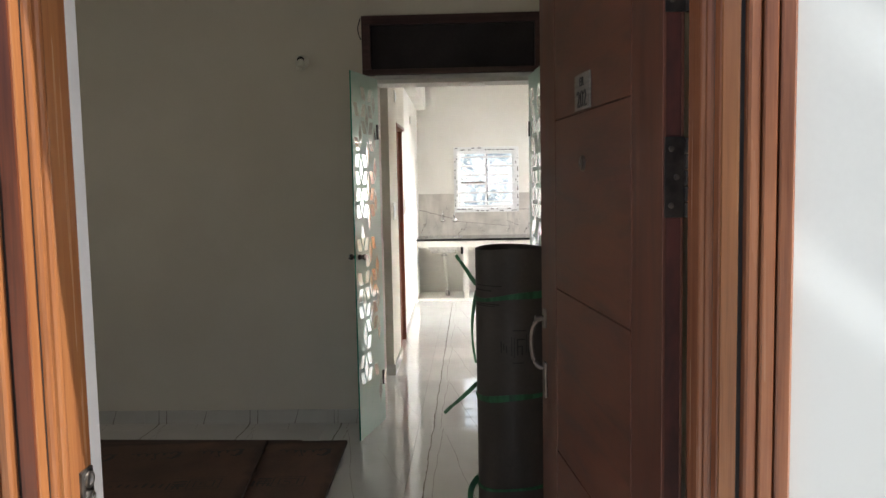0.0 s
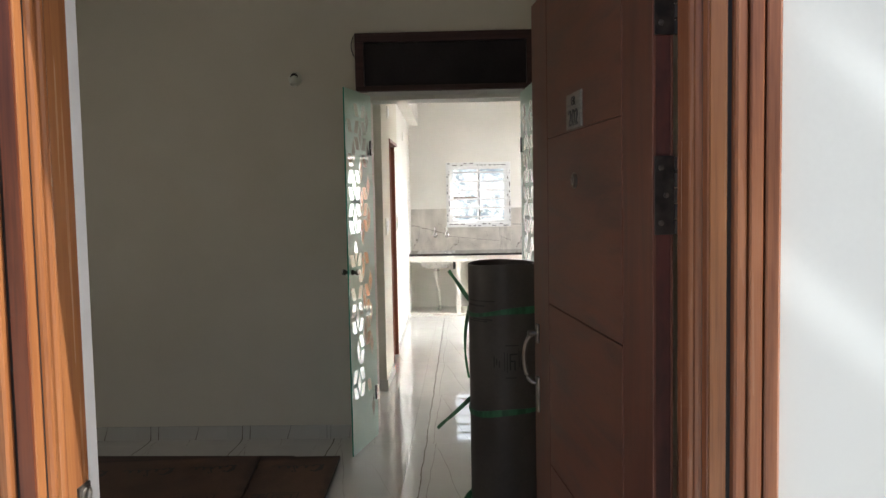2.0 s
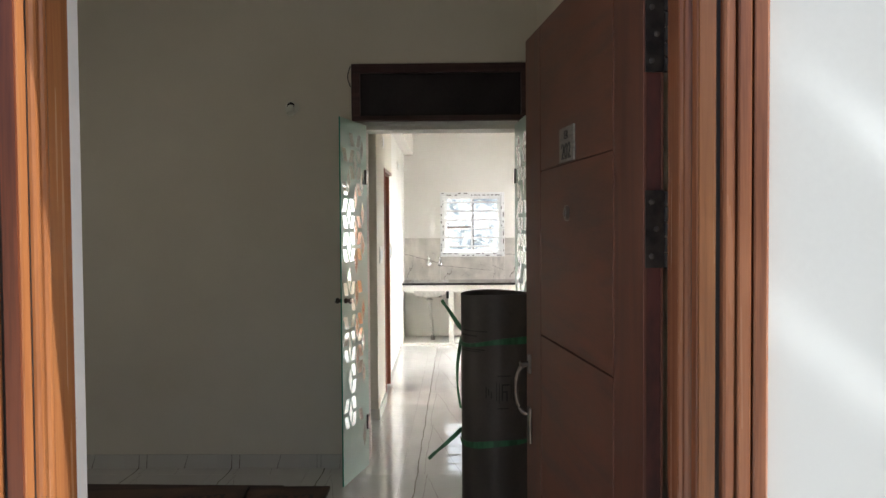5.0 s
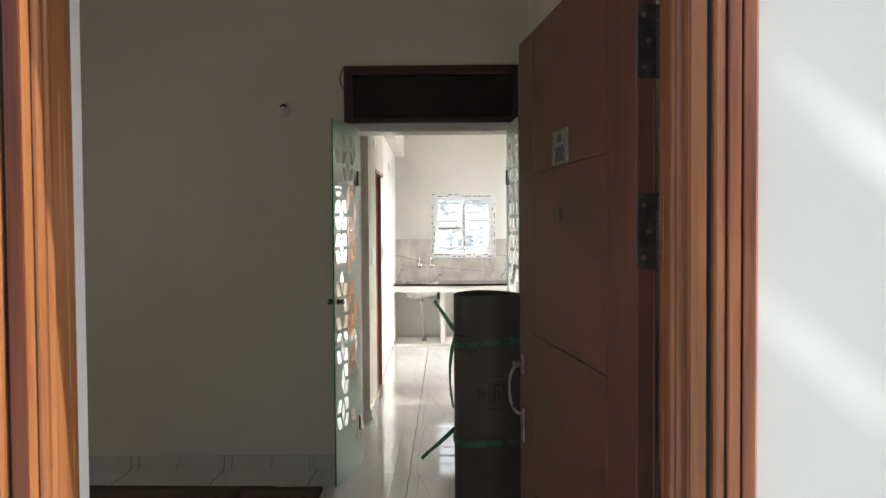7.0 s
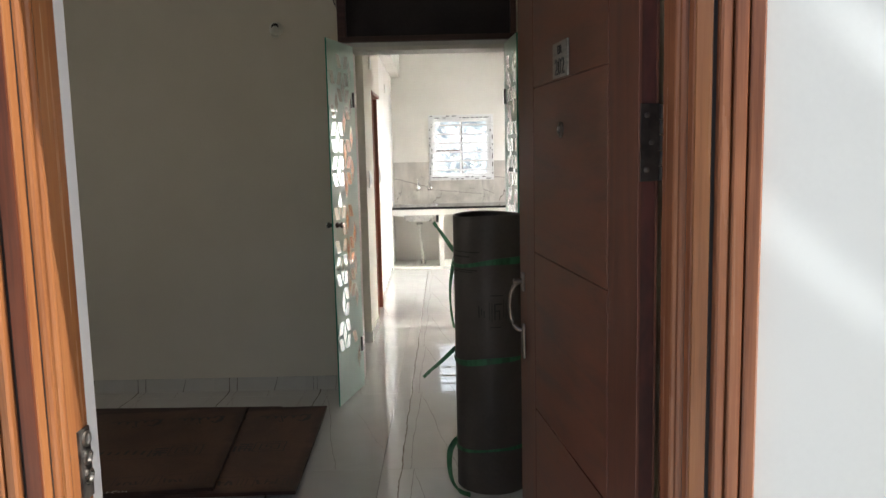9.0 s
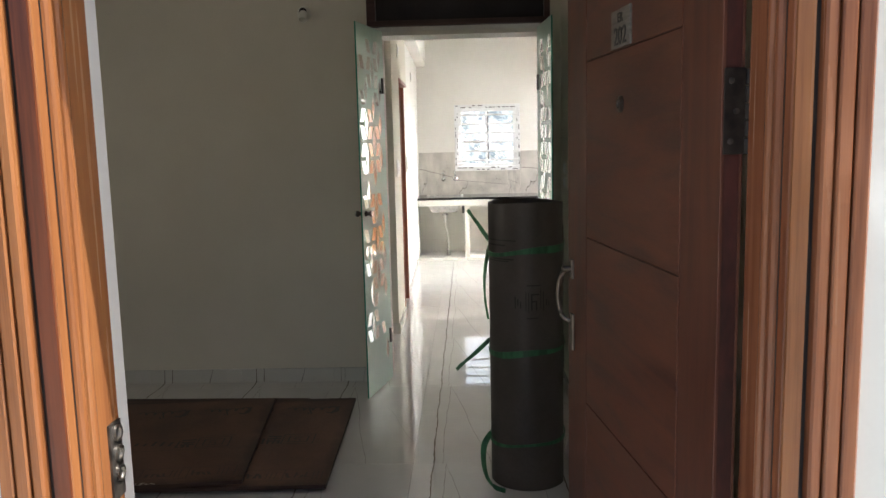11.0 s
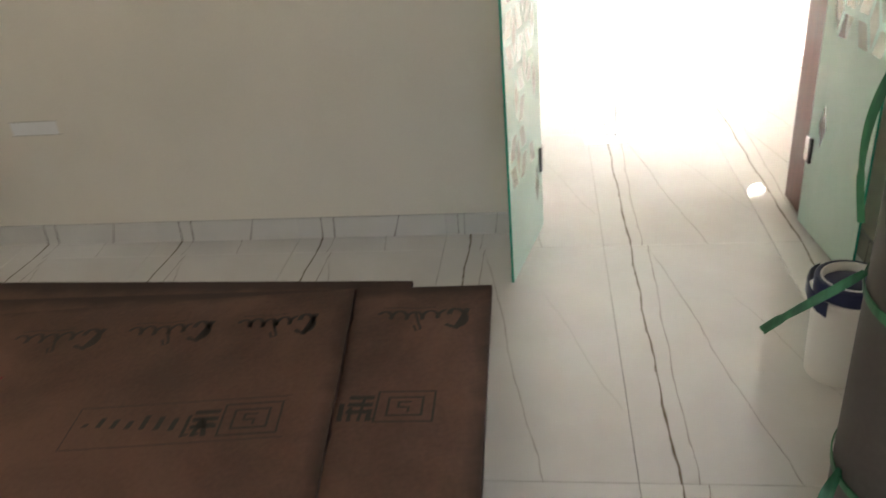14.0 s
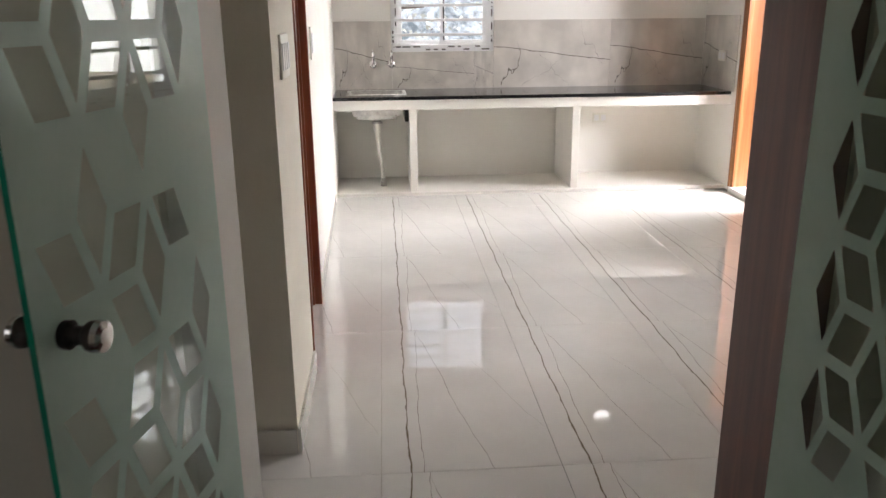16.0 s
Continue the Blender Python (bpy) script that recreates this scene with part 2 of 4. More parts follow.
def veined(name, base, lines, wiggle=0.03, rough=0.06, across=0, cloud=0.04, seed=0.0, vein=(0.16, 0.13, 0.10)):
    """Polished stone-look tile in its own coordinates: each line is (offset, slope, half width, depth, from, to) along the piece."""
    mat = material(name, base, rough)
    t = mat.node_tree
    b = t.nodes["Principled BSDF"]
    co = node(mat, "ShaderNodeTexCoord")
    sep = node(mat, "ShaderNodeSeparateXYZ")
    shift = node(mat, "ShaderNodeMapping", Location=(seed, seed * 0.7, 0))
    t.links.new(co.outputs["Object"], sep.inputs[0])
    t.links.new(co.outputs["Object"], shift.inputs[0])
    u, v = (sep.outputs[0], sep.outputs[1]) if not across else (sep.outputs[0], sep.outputs[2])

    def math_node(op, a, c, d=None):
        m = node(mat, "ShaderNodeMath")
        m.operation = op
        for i, val in enumerate((a, c, d)):
            if val is None:
                continue
            if isinstance(val, (int, float)):
                m.inputs[i].default_value = val
            else:
                t.links.new(val, m.inputs[i])
        return m.outputs[0]

    big = node(mat, "ShaderNodeTexNoise", Scale=2.6, Detail=3.0)
    jag = node(mat, "ShaderNodeTexNoise", Scale=16.0, Detail=4.0)
    cloudy = node(mat, "ShaderNodeTexNoise", Scale=3.5, Detail=5.0)
    for n in (big, jag, cloudy):
        t.links.new(shift.outputs[0], n.inputs["Vector"])
    bent = math_node("MULTIPLY_ADD", math_node("SUBTRACT", big.outputs[0], 0.5), wiggle * 4, u)
    bent = math_node("MULTIPLY_ADD", math_node("SUBTRACT", jag.outputs[0], 0.5), wiggle * 0.7, bent)
    total = None
    for offset, slope, half, depth, start, end in lines:
        dist = math_node("ABSOLUTE", math_node("SUBTRACT", math_node("MULTIPLY_ADD", v, -slope, bent), offset), 0)
        uneven = math_node("MULTIPLY_ADD", jag.outputs[0], half * 2.2, -half * 0.3)
        r = node(mat, "ShaderNodeMapRange", To_Min=depth, To_Max=0.0)
        r.interpolation_type = "SMOOTHSTEP"
        t.links.new(dist, r.inputs[0])
        r.inputs[1].default_value = 0.0
        t.links.new(math_node("MAXIMUM", uneven, half * 0.4), r.inputs[2])
        line = r.outputs[0]
        if start is not None:
            fade = node(mat, "ShaderNodeMapRange", From_Min=start, From_Max=start + 0.03)
            t.links.new(v, fade.inputs[0])
            fade2 = node(mat, "ShaderNodeMapRange", From_Min=end - 0.15, From_Max=end, To_Min=1.0, To_Max=0.0)
            t.links.new(v, fade2.inputs[0])
            line = math_node("MULTIPLY", line, math_node("MULTIPLY", fade.outputs[0], fade2.outputs[0]))
        total = line if total is None else math_node("MAXIMUM", total, line)
    ramp = node(mat, "ShaderNodeValToRGB")
    ramp.color_ramp.elements[0].position, ramp.color_ramp.elements[1].position = 0.35, 0.7
    ramp.color_ramp.elements[0].color = (*[c * (1 - cloud) for c in base], 1)
    ramp.color_ramp.elements[1].color = (*[min(0.9, c * (1 + cloud)) for c in base], 1)
    t.links.new(cloudy.outputs[0], ramp.inputs[0])
    mix = node(mat, "ShaderNodeMix")
    mix.data_type = "RGBA"
    t.links.new(total, mix.inputs[0])
    t.links.new(ramp.outputs[0], mix.inputs[6])
    mix.inputs[7].default_value = (*vein, 1)
    t.links.new(mix.outputs[2], b.inputs["Base Color"])
    return mat


FLOORTILE = veined("polished_veined_floor_tile", (0.70, 0.68, 0.645), [
    (-0.205, 0.0, 0.0058, 1.0, None, None), (-0.155, 0.02, 0.0026, 0.75, None, None),
    (-0.037, -0.18, 0.0026, 0.7, -0.62, 0.6), (0.17, -0.34, 0.0018, 0.45, -0.35, 0.3)], 0.014, rough=0.007, vein=(0.125, 0.088, 0.048))
FLOORTILE.node_tree.nodes["Principled BSDF"].inputs["Specular IOR Level"].default_value = 0.8
SKIRT = veined("veined_skirting_tile", (0.66, 0.64, 0.59), [
    (-0.205, 0.0, 0.0058, 1.0, None, None), (-0.155, 0.03, 0.004, 0.9, None, None), (0.09, 0.25, 0.0036, 0.85, None, None)], 0.008, 0.1, 1, vein=(0.11, 0.085, 0.06))
SPLASH = veined("grey_marble_splashback_tile", (0.60, 0.56, 0.50), [
    (0.05, -9.0, 0.06, 1.0, -0.1, 0.25), (-0.38, 0.35, 0.010, 0.95, -0.28, 0.12), (0.42, -0.6, 0.006, 0.6, -0.1, 0.3), (0.16, 1.6, 0.007, 0.45, -0.28, 0.05), (-0.15, -1.1, 0.006, 0.55, -0.3, 0.1)],
    0.13, 0.14, 1, 0.16, 0.3, (0.085, 0.07, 0.055))

# ---- building helpers ----


def box(bm, x0, x1, y0, y1, z0, z1, bevel=0.0):
    made = bmesh.ops.create_cube(bm, size=1.0, matrix=Matrix.Translation(((x0 + x1) / 2, (y0 + y1) / 2, (z0 + z1) / 2)) @ Matrix.Diagonal((x1 - x0, y1 - y0, z1 - z0, 1)))
    if bevel:
        es = list({e for v in made["verts"] for e in v.link_edges})
        bmesh.ops.bevel(bm, geom=es, offset=bevel, segments=2, profile=0.6, affect="EDGES")
    return bm


def tube(bm, points, radius, sides=10, closed_ends=True, flat=1.0):
    """A round (or flattened) bar through points."""
    rings = []
    pts = [Vector(p) for p in points]
    for i, p in enumerate(pts):
        d = (pts[min(i + 1, len(pts) - 1)] - pts[max(i - 1, 0)]).normalized()
        a = d.cross(Vector((0, 0, 1)) if abs(d.z) < 0.9 else Vector((0, 1, 0))).normalized()
        c = d.cross(a)
        r = radius[i] if isinstance(radius, (list, tuple)) else radius
        rings.append([bm.verts.new(p + a * math.cos(k * math.tau / sides) * r + c * math.sin(k * math.tau / sides) * r * flat) for k in range(sides)])
    for q, s in zip(rings, rings[1:]):
        for k in range(sides):
            bm.faces.new((q[k], q[(k + 1) % sides], s[(k + 1) % sides], s[k]))
    if closed_ends:
        bm.faces.new(rings[0][::-1])
        bm.faces.new(rings[-1])
    return bm


def lathe(bm, profile, sides=32, m=Matrix()):
    """A turned body: profile of (radius, height)."""
    rings = [[bm.verts.new(m @ Vector((r * math.cos(k * math.tau / sides), r * math.sin(k * math.tau / sides), z))) for k in range(sides)] for r, z in profile]
    for q, s in zip(rings, rings[1:]):
        for k in range(sides):
            bm.faces.new((q[k], q[(k + 1) % sides], s[(k + 1) % sides], s[k]))
    bm.faces.new(rings[0][::-1])
    bm.faces.new(rings[-1])
    return bm


def smooth(ob, angle=40):
    for p in ob.data.polygons:
        p.use_smooth = True
    ob.data.set_sharp_from_angle(angle=radians(angle))
    return ob


def part(name, bm, mat, parent=None, label=""):
    me = bpy.data.meshes.new(name)
    bmesh.ops.recalc_face_normals(bm, faces=bm.faces)
    bm.to_mesh(me)
    bm.free()
    me.materials.append(mat)
    ob = new(name, me)
    if parent:
        ob.parent = parent
    return tagged(ob, label)


def boxes(name, mat, rows, parent=None, bevel=0.0, label=""):
    bm = bmesh.new()
    for r in rows:
        box(bm, *r, bevel)
    return part(name, bm, mat, parent, label)


def structure(name, mat, rows, label="", bevel=0.0):
    return tagged(boxes(name, mat, rows, None, bevel), label, kind="structure")


def empty(name, m=Matrix(), label="", category="", group="", kind=""):
    ob = new(name)
    ob.matrix_world = m
    return tagged(ob, label, category, group, kind)


# ---- structure ----
TOP = 3.1
floor = structure("floor", GROUT, [(-4.3, 2.8, 1.09, 10.95, -0.15, -0.010)], "polished white floor tiles with thin brown veins")
structure("outer_floor", CONCRETE, [(-6, 6, -3.2, 1.09, -0.17, -0.02)], "grey cement landing outside the entrance")
structure("ground", GROUND, [(-400, 400, -400, 400, -3.6, -3.4)], "dry earth ground below the building")
structure("ceiling", CEILING, [(-4.3, 2.85, 1.09, 10.95, TOP, TOP + 0.15)], "plain white plastered ceiling")

# entrance wall, with the doorway between -0.595 and 0.445
structure("wall_entrance", CREAM, [(-4.3, -0.595, 1.19, 1.27, 0, TOP), (0.445, 0.78, 1.19, 1.27, 0, TOP), (-0.595, 0.445, 1.19, 1.27, 2.12, TOP)], "cream inner face of the entrance wall")
structure("wall_outer", WHITE, [(-6, -0.595, 1.09, 1.19, -0.02, 3.3), (0.445, 6, 1.09, 1.19, -0.02, 3.3), (-0.595, 0.445, 1.09, 1.19, 2.12, 3.3)], "bright white painted wall beside the entrance")
# paint lighter than the outer wall's, for the outside light this strip catches
structure("reveal", CEILING, [(-0.595, -0.556, 1.232, 1.274, 0, 2.12)], "white plastered strip behind the door frame")
structure("wall_left", CREAM, [(-4.3, -4.1, 1.27, 2.2, 0, TOP), (-4.3, -4.1, 3.5, 4.97, 0, TOP), (-4.3, -4.1, 2.2, 3.5, 0, 0.95), (-4.3, -4.1, 2.2, 3.5, 2.0, TOP)], "cream painted wall with a window")
structure("wall_back", CREAM, [(-4.3, -0.59, 4.97, 5.2, 0, TOP), (0.513, 0.58, 4.97, 5.24, 0, TOP), (-0.59, 0.513, 4.97, 5.2, 2.575, TOP)], "plain cream wall beside the glass doors")
structure("wall_right", CREAM, [(0.58, 0.78, 1.27, 5.24, 0, TOP)], "cream painted side wall behind the entrance door")
# cream in place of ivory puts the front room's warm light into the paint
structure("wall_dining_left", CREAM, [(-2.2, -0.567, 6.2, 6.32, 0, TOP), (-0.69, -0.567, 6.32, 6.85, 0, TOP), (-0.69, -0.567, 6.85, 7.66, 2.06, TOP)], "ivory wall end beside the passage, tinted cream for the warm light on it")
structure("wall_passage_end", KITCHEN, [(-2.4, -2.2, 5.2, 6.32, 0, TOP)], "plain ivory end wall of the passage")
kl = structure("wall_kitchen_left", KITCHEN, [(-0.14, 0, 0, 3.13, 0, TOP)], "ivory kitchen side wall")
kl.matrix_world = pose(-0.598, 7.66, 0, 0, 0, 1.0)
beam = structure("beam", KITCHEN, [(-0.02, 0.12, 0, 3.09, 2.51, TOP)], "shallow beam along the kitchen wall")
beam.matrix_world = pose(-0.596, 7.66, 0, 0, 0, 1.0)
structure("wall_kitchen_back", KITCHEN, [(-0.9, -0.16, 10.75, 10.95, 0, TOP), (0.72, 1.75, 10.75, 10.95, 0, TOP), (1.75, 1.97, 10.75, 10.95, 0, 2.38), (1.75, 1.97, 10.75, 10.95, 2.60, TOP), (1.97, 2.85, 10.75, 10.95, 0, TOP), (-0.16, 0.72, 10.75, 10.95, 0, 1.12), (-0.16, 0.72, 10.75, 10.95, 2.0, TOP)], "ivory kitchen wall with a barred window")
structure("wall_kitchen_right", KITCHEN, [(2.6, 2.8, 5.24, 7.75, 0, TOP), (2.6, 2.8, 7.75, 8.65, 0, 0.9), (2.6, 2.8, 7.75, 8.65, 2.05, TOP), (2.6, 2.8, 8.65, 9.25, 0, TOP), (2.6, 2.8, 9.25, 9.93, 2.1, TOP), (2.6, 2.8, 9.93, 10.75, 0, TOP)], "ivory kitchen wall with a door to the utility area")
structure("wall_dining_front", KITCHEN, [(0.78, 2.8, 5.14, 5.24, 0, TOP)], "ivory wall of the dining space")
# added unseen slab: keeps the sun out, its slot lets one floor patch through
structure("sun_blocker", CONCRETE, [(2.8, 3.7, 6.7, 8.15, 2.1, 2.2), (2.94, 3.7, 8.15, 8.7, 2.1, 2.2)], "unseen cement slab added to block the sun at the dining window")
structure("utility_floor", CONCRETE, [(2.8, 4.4, 8.8, 10.95, -0.15, -0.02)], "grey cement floor of the utility area")
structure("parapet", WHITE, [(-6, 6, -3.2, -3.0, -0.02, 1.0)], "plain white parapet of the landing")
structure("backdrop", HAZE, [(-40, 9, 60, 60.2, -3.4, 40)], "hazy bright sky far beyond the kitchen window")
structure("backdrop_low", DISTANCE, [(-40, 9, 59.4, 59.6, -3.4, 9)], "glowing panel painted as a hazy treeline beyond the kitchen window")
structure("backdrop_sunward", GLARE, [(9, 60, 60, 60.2, -3.4, 40), (60, 60.2, 3, 60, -3.4, 40)], "glowing panel beyond the utility door, added for bright reflections in the glass")
structure("doorway_trim", KITCHEN, [(-0.59, -0.52, 5.012, 5.24, 0, 2.165), (-0.59, 0.513, 5.012, 5.24, 2.165, 2.575)], "ivory plastered jamb and lintel of the inner doorway")

# unseen slats, added only to cut the lamp's light into slanting wall stripes
slat_set = empty("stripe_slats", pose(0, 0.3175, 0), "unseen white slats added to stripe the light on the outer wall", "railing")
for z0, z1 in ((0.66, 0.875), (0.95, 1.172), (1.248, 1.505), (1.582, 1.797), (1.866, 2.10), (2.17, 2.40)):
    bm = bmesh.new()
    ends = [[bm.verts.new((x, y, z + (1.2325 - x) * 0.87)) for y, z in ((-0.012, z0), (0.012, z0), (0.012, z1), (-0.012, z1))] for x in (0.95, 2.05)]
    for k in range(4):
        bm.faces.new((ends[0][k], ends[0][(k + 1) % 4], ends[1][(k + 1) % 4], ends[1][k]))
    bm.faces.new(ends[0][::-1])
    bm.faces.new(ends[1])
    part("rail", bm, WHITE, slat_set)
for x, z in ((0.97, 2.6), (2.02, 1.75)):
    boxes("post", WHITE, [(x - 0.02, x + 0.02, -0.045, -0.013, -0.02, z)], slat_set, 0.003)

# ---- entrance: door frame, door ----


def profile_bar(bm, outline, length, m=Matrix()):
    """A straight moulding: a closed outline of (a, b) pushed along the third axis."""
    n = len(outline)
    low = [bm.verts.new(m @ Vector((a, b, 0))) for a, b in outline]
    high = [bm.verts.new(m @ Vector((a, b, length))) for a, b in outline]
    for i in range(n):
        bm.faces.new((low[i], low[(i + 1) % n], high[(i + 1) % n], high[i]))
    bm.faces.new(low[::-1])
    bm.faces.new(high)
    return bm


def arc(cx, cy, r, a0, a1, n=6):
    return [(cx + r * math.cos(radians(a0 + (a1 - a0) * i / n)), cy + r * math.sin(radians(a0 + (a1 - a0) * i / n))) for i in range(n + 1)]


# seen from the opening: a runs into the wall, b from the outer face inwards
JAMB = [(0.0, 0.143), (0.0, 0.078)] + [(0.004, 0.074)] + arc(0.004, 0.064, 0.010, 90, 270, 6)[1:-1] + [(0.004, 0.054), (0.004, 0.046)] + arc(0.004, 0.036, 0.010, 90, 270, 6)[1:-1] + [(0.004, 0.026), (0.003, 0.018), (0.0, 0.014), (0.003, 0.002), (0.006, 0.0), (0.029, 0.0), (0.031, 0.004), (0.031, 0.143)]
ARCHITRAVE = [(0.036, 0.02), (0.036, -0.012), (0.039, -0.016), (0.049, -0.016), (0.0515, -0.014), (0.0518, -0.001), (0.0545, -0.001), (0.0548, -0.015), (0.057, -0.018), (0.071, -0.018), (0.0735, -0.016), (0.0738, -0.002), (0.0765, -0.002), (0.0768, -0.016), (0.079, -0.018), (0.094, -0.018), (0.099, -0.012), (0.099, 0.001)]
frame_root = empty("entrance_door_frame", pose(0, 0, 0), "varnished teak door frame with moulded beads", "door frame")
for side, x in ((1, 0.4035), (-1, -0.5516)):
    mir = Matrix.Translation((x, 1.087, 0)) @ Matrix.Diagonal((side, 1, 1, 1))
    part("jamb", profile_bar(bmesh.new(), JAMB, 2.08, mir), TEAK_SHADED if side > 0 else TEAK, frame_root)
    part("architrave", profile_bar(bmesh.new(), ARCHITRAVE, 2.17, mir), TEAK_SHADED if side > 0 else TEAK, frame_root)
    # black strip put in for the shade in the gap beside the architrave
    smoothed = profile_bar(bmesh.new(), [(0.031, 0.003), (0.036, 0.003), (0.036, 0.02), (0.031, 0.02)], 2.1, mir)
    part("gap_shade_strip", smoothed, BLACK, frame_root)
    # added thin strip with a tone of its own on each side
    part("tone_strip", profile_bar(bmesh.new(), [(0.0045, -0.0005), (0.0055, -0.004), (0.028, -0.004), (0.0295, -0.0005)], 2.085, mir), TEAK if side > 0 else REDWOOD, frame_root)
    # black strips stand in for the shade between the beads
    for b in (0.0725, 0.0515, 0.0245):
        part("groove_shade_strip", profile_bar(bmesh.new(), [(0.0030, b - 0.0016), (0.0030, b + 0.0016), (0.0060, b + 0.0016), (0.0060, b - 0.0016)], 2.08, mir), BLACK, frame_root)
turn = Matrix.Translation((-0.5826, 1.087, 2.08)) @ Matrix(((0, 0, 1, 0), (0, 1, 0, 0), (1, 0, 0, 0), (0, 0, 0, 1)))
part("head", profile_bar(bmesh.new(), JAMB, 1.017, turn), TEAK, frame_root)
part("head_architrave", profile_bar(bmesh.new(), ARCHITRAVE, 1.10, Matrix.Translation((-0.62, 1.087, 2.08)) @ Matrix(((0, 0, 1, 0), (0, 1, 0, 0), (1, 0, 0, 0), (0, 0, 0, 1)))), TEAK, frame_root)
latch = boxes("strike_plate", DARKMETAL, [(-0.553, -0.5475, 1.19, 1.228, 0.98, 1.10)], frame_root, 0.001, "tarnished steel strike plate")
for z in (1.082, 1.05, 1.018):
    part("bolt_hole", lathe(bmesh.new(), [(0.013, 0), (0.013, 0.004), (0.009, 0.004), (0.009, 0.001)], 16, pose(-0.5475, 1.212, z, 0, 90, 0)), STEEL, latch)

DOOR_TURN = math.degrees(math.atan2(0.366 - 0.256, 2.102 - 1.235))
door = empty("entrance_door", pose(0.366, 1.235, 0, 0, 0, DOOR_TURN), "dark brown veneered entrance door standing open, with number plate and steel pull", "door")
W, H = 0.874, 2.045
boxes("core", RAWEDGE, [(0.004, 0.030, 0.002, W, 0.012, H)], door, 0.001)
boxes("stile", VENEER, [(0.0, 0.006, 0.0, 0.145, 0.012, H)], door, 0.0012)
boxes("stile", VENEER, [(0.0, 0.006, 0.708, W, 0.012, H)], door, 0.0012)
for z0, z1 in ((0.012, 0.46), (0.463, 0.870), (0.873, 1.278), (1.281, 1.685), (1.688, H)):
    boxes("panel", VENEER_ACROSS, [(0.0, 0.006, 0.1482, 0.7048, z0, z1)], door, 0.0012)
boxes("back_skin", VENEER, [(0.030, 0.034, 0.0, W, 0.012, H)], door, 0.001)


def hinge(parent, z0, z1):
    h = boxes("hinge", GUNMETAL, [(0.003, 0.0345, -0.003, 0.0005, z0, z1)], parent, 0.0006, "tarnished steel butt hinge with screws")
    bm = bmesh.new()
    n = 5
    for i in range(n):
        a, b = z0 + (z1 - z0) * i / n, z0 + (z1 - z0) * (i + 0.93) / n
        lathe(bm, [(0.005, a), (0.0062, a + 0.001), (0.0062, b - 0.001), (0.005, b)], 14, pose(0.040, -0.003, 0))
    smooth(part("knuckle", bm, GUNMETAL, h))
    for f in (0.15, 0.5, 0.85):
        part("screw", lathe(bmesh.new(), [(0.0045, 0), (0.0045, 0.0015), (0.002, 0.0022)], 12, pose(0.013 + 0.008 * (f == 0.5), -0.003, z0 + (z1 - z0) * f, 90)), DARKMETAL, h)
    part("frame_leaf", box(bmesh.new(), 0.0405, 0.043, -0.03, 0.0, z0, z1), GUNMETAL, h)


for z0, z1 in ((0.30, 0.42), (1.484, 1.608), (1.795, 1.915)):
    hinge(door, z0, z1)

PLATE = varied(material("brushed_steel_plate", (0.42, 0.4, 0.36), 0.5, 0.4), [(0.19, 0.185, 0.165), (0.28, 0.265, 0.235)], 20.0, (1, 1, 8))
plate = boxes("number_plate", PLATE, [(-0.004, 0.0, 0.392, 0.508, 1.690, 1.765)], door, 0.001, "brushed steel number plate with black figures")


def lettering(text, size, m, parent, mat):
    """Flat black figures of a sign, as a mesh."""
    curve = bpy.data.curves.new("figures", "FONT")
    curve.body, curve.size, curve.extrude, curve.align_x = text, size, 0.0006, "CENTER"
    tmp = bpy.data.objects.new("figures", curve)
    me = bpy.data.meshes.new_from_object(tmp)
    bpy.data.objects.remove(tmp)
    me.materials.append(mat)
    ob = new("figures", me)
    ob.parent = parent
    ob.matrix_basis = m
    return ob


FACE = Matrix(((0, 0, -1, -0.0046), (-1, 0, 0, 0.45), (0, 1, 0, 0), (0, 0, 0, 1)))
lettering("ER", 0.03, Matrix.Translation((0, 0, 1.739)) @ FACE @ Matrix.Diagonal((1.0, 0.9, 1, 1)), plate, BLACK)
lettering("202", 0.052, Matrix.Translation((0, 0, 1.696)) @ FACE @ Matrix.Diagonal((1.0, 0.95, 1, 1)), plate, BLACK)
eye = part("peephole", lathe(bmesh.new(), [(0.017, 0), (0.017, 0.004), (0.013, 0.007), (0.009, 0.007), (0.008, 0.003)], 24, pose(0, 0.452, 1.579, 0, -90, 0)), NICKEL, door, "steel peephole ring")
part("lens", lathe(bmesh.new(), [(0.008, 0), (0.008, 0.0035), (0.004, 0.005)], 16, pose(0, 0.452, 1.579, 0, -90, 0)), BLACK, eye)
handle = boxes("rose", NICKEL, [(-0.008, 0.0, 0.812, 0.836, 1.160, 1.210)], door, 0.002, "steel pull handle rose")
boxes("lock_plate", NICKEL, [(-0.008, 0.0, 0.808, 0.836, 0.975, 1.07)], door, 0.004, "steel key plate")
grip = []
for i in range(15):
    a = math.pi * i / 14
    grip.append((-0.008 - 0.029 * math.sin(a) ** 0.8, 0.824 + 0.014 * math.sin(a), 1.118 + 0.066 * math.cos(a)))
smooth(part("grip", tube(bmesh.new(), grip, 0.006, 12), NICKEL, door, "curved steel pull handle"))
smooth(part("post", lathe(bmesh.new(), [(0.008, 0), (0.008, 0.02), (0.005, 0.022)], 14, pose(-0.008, 0.824, 1.186, 0, -90, 0)), NICKEL, door))

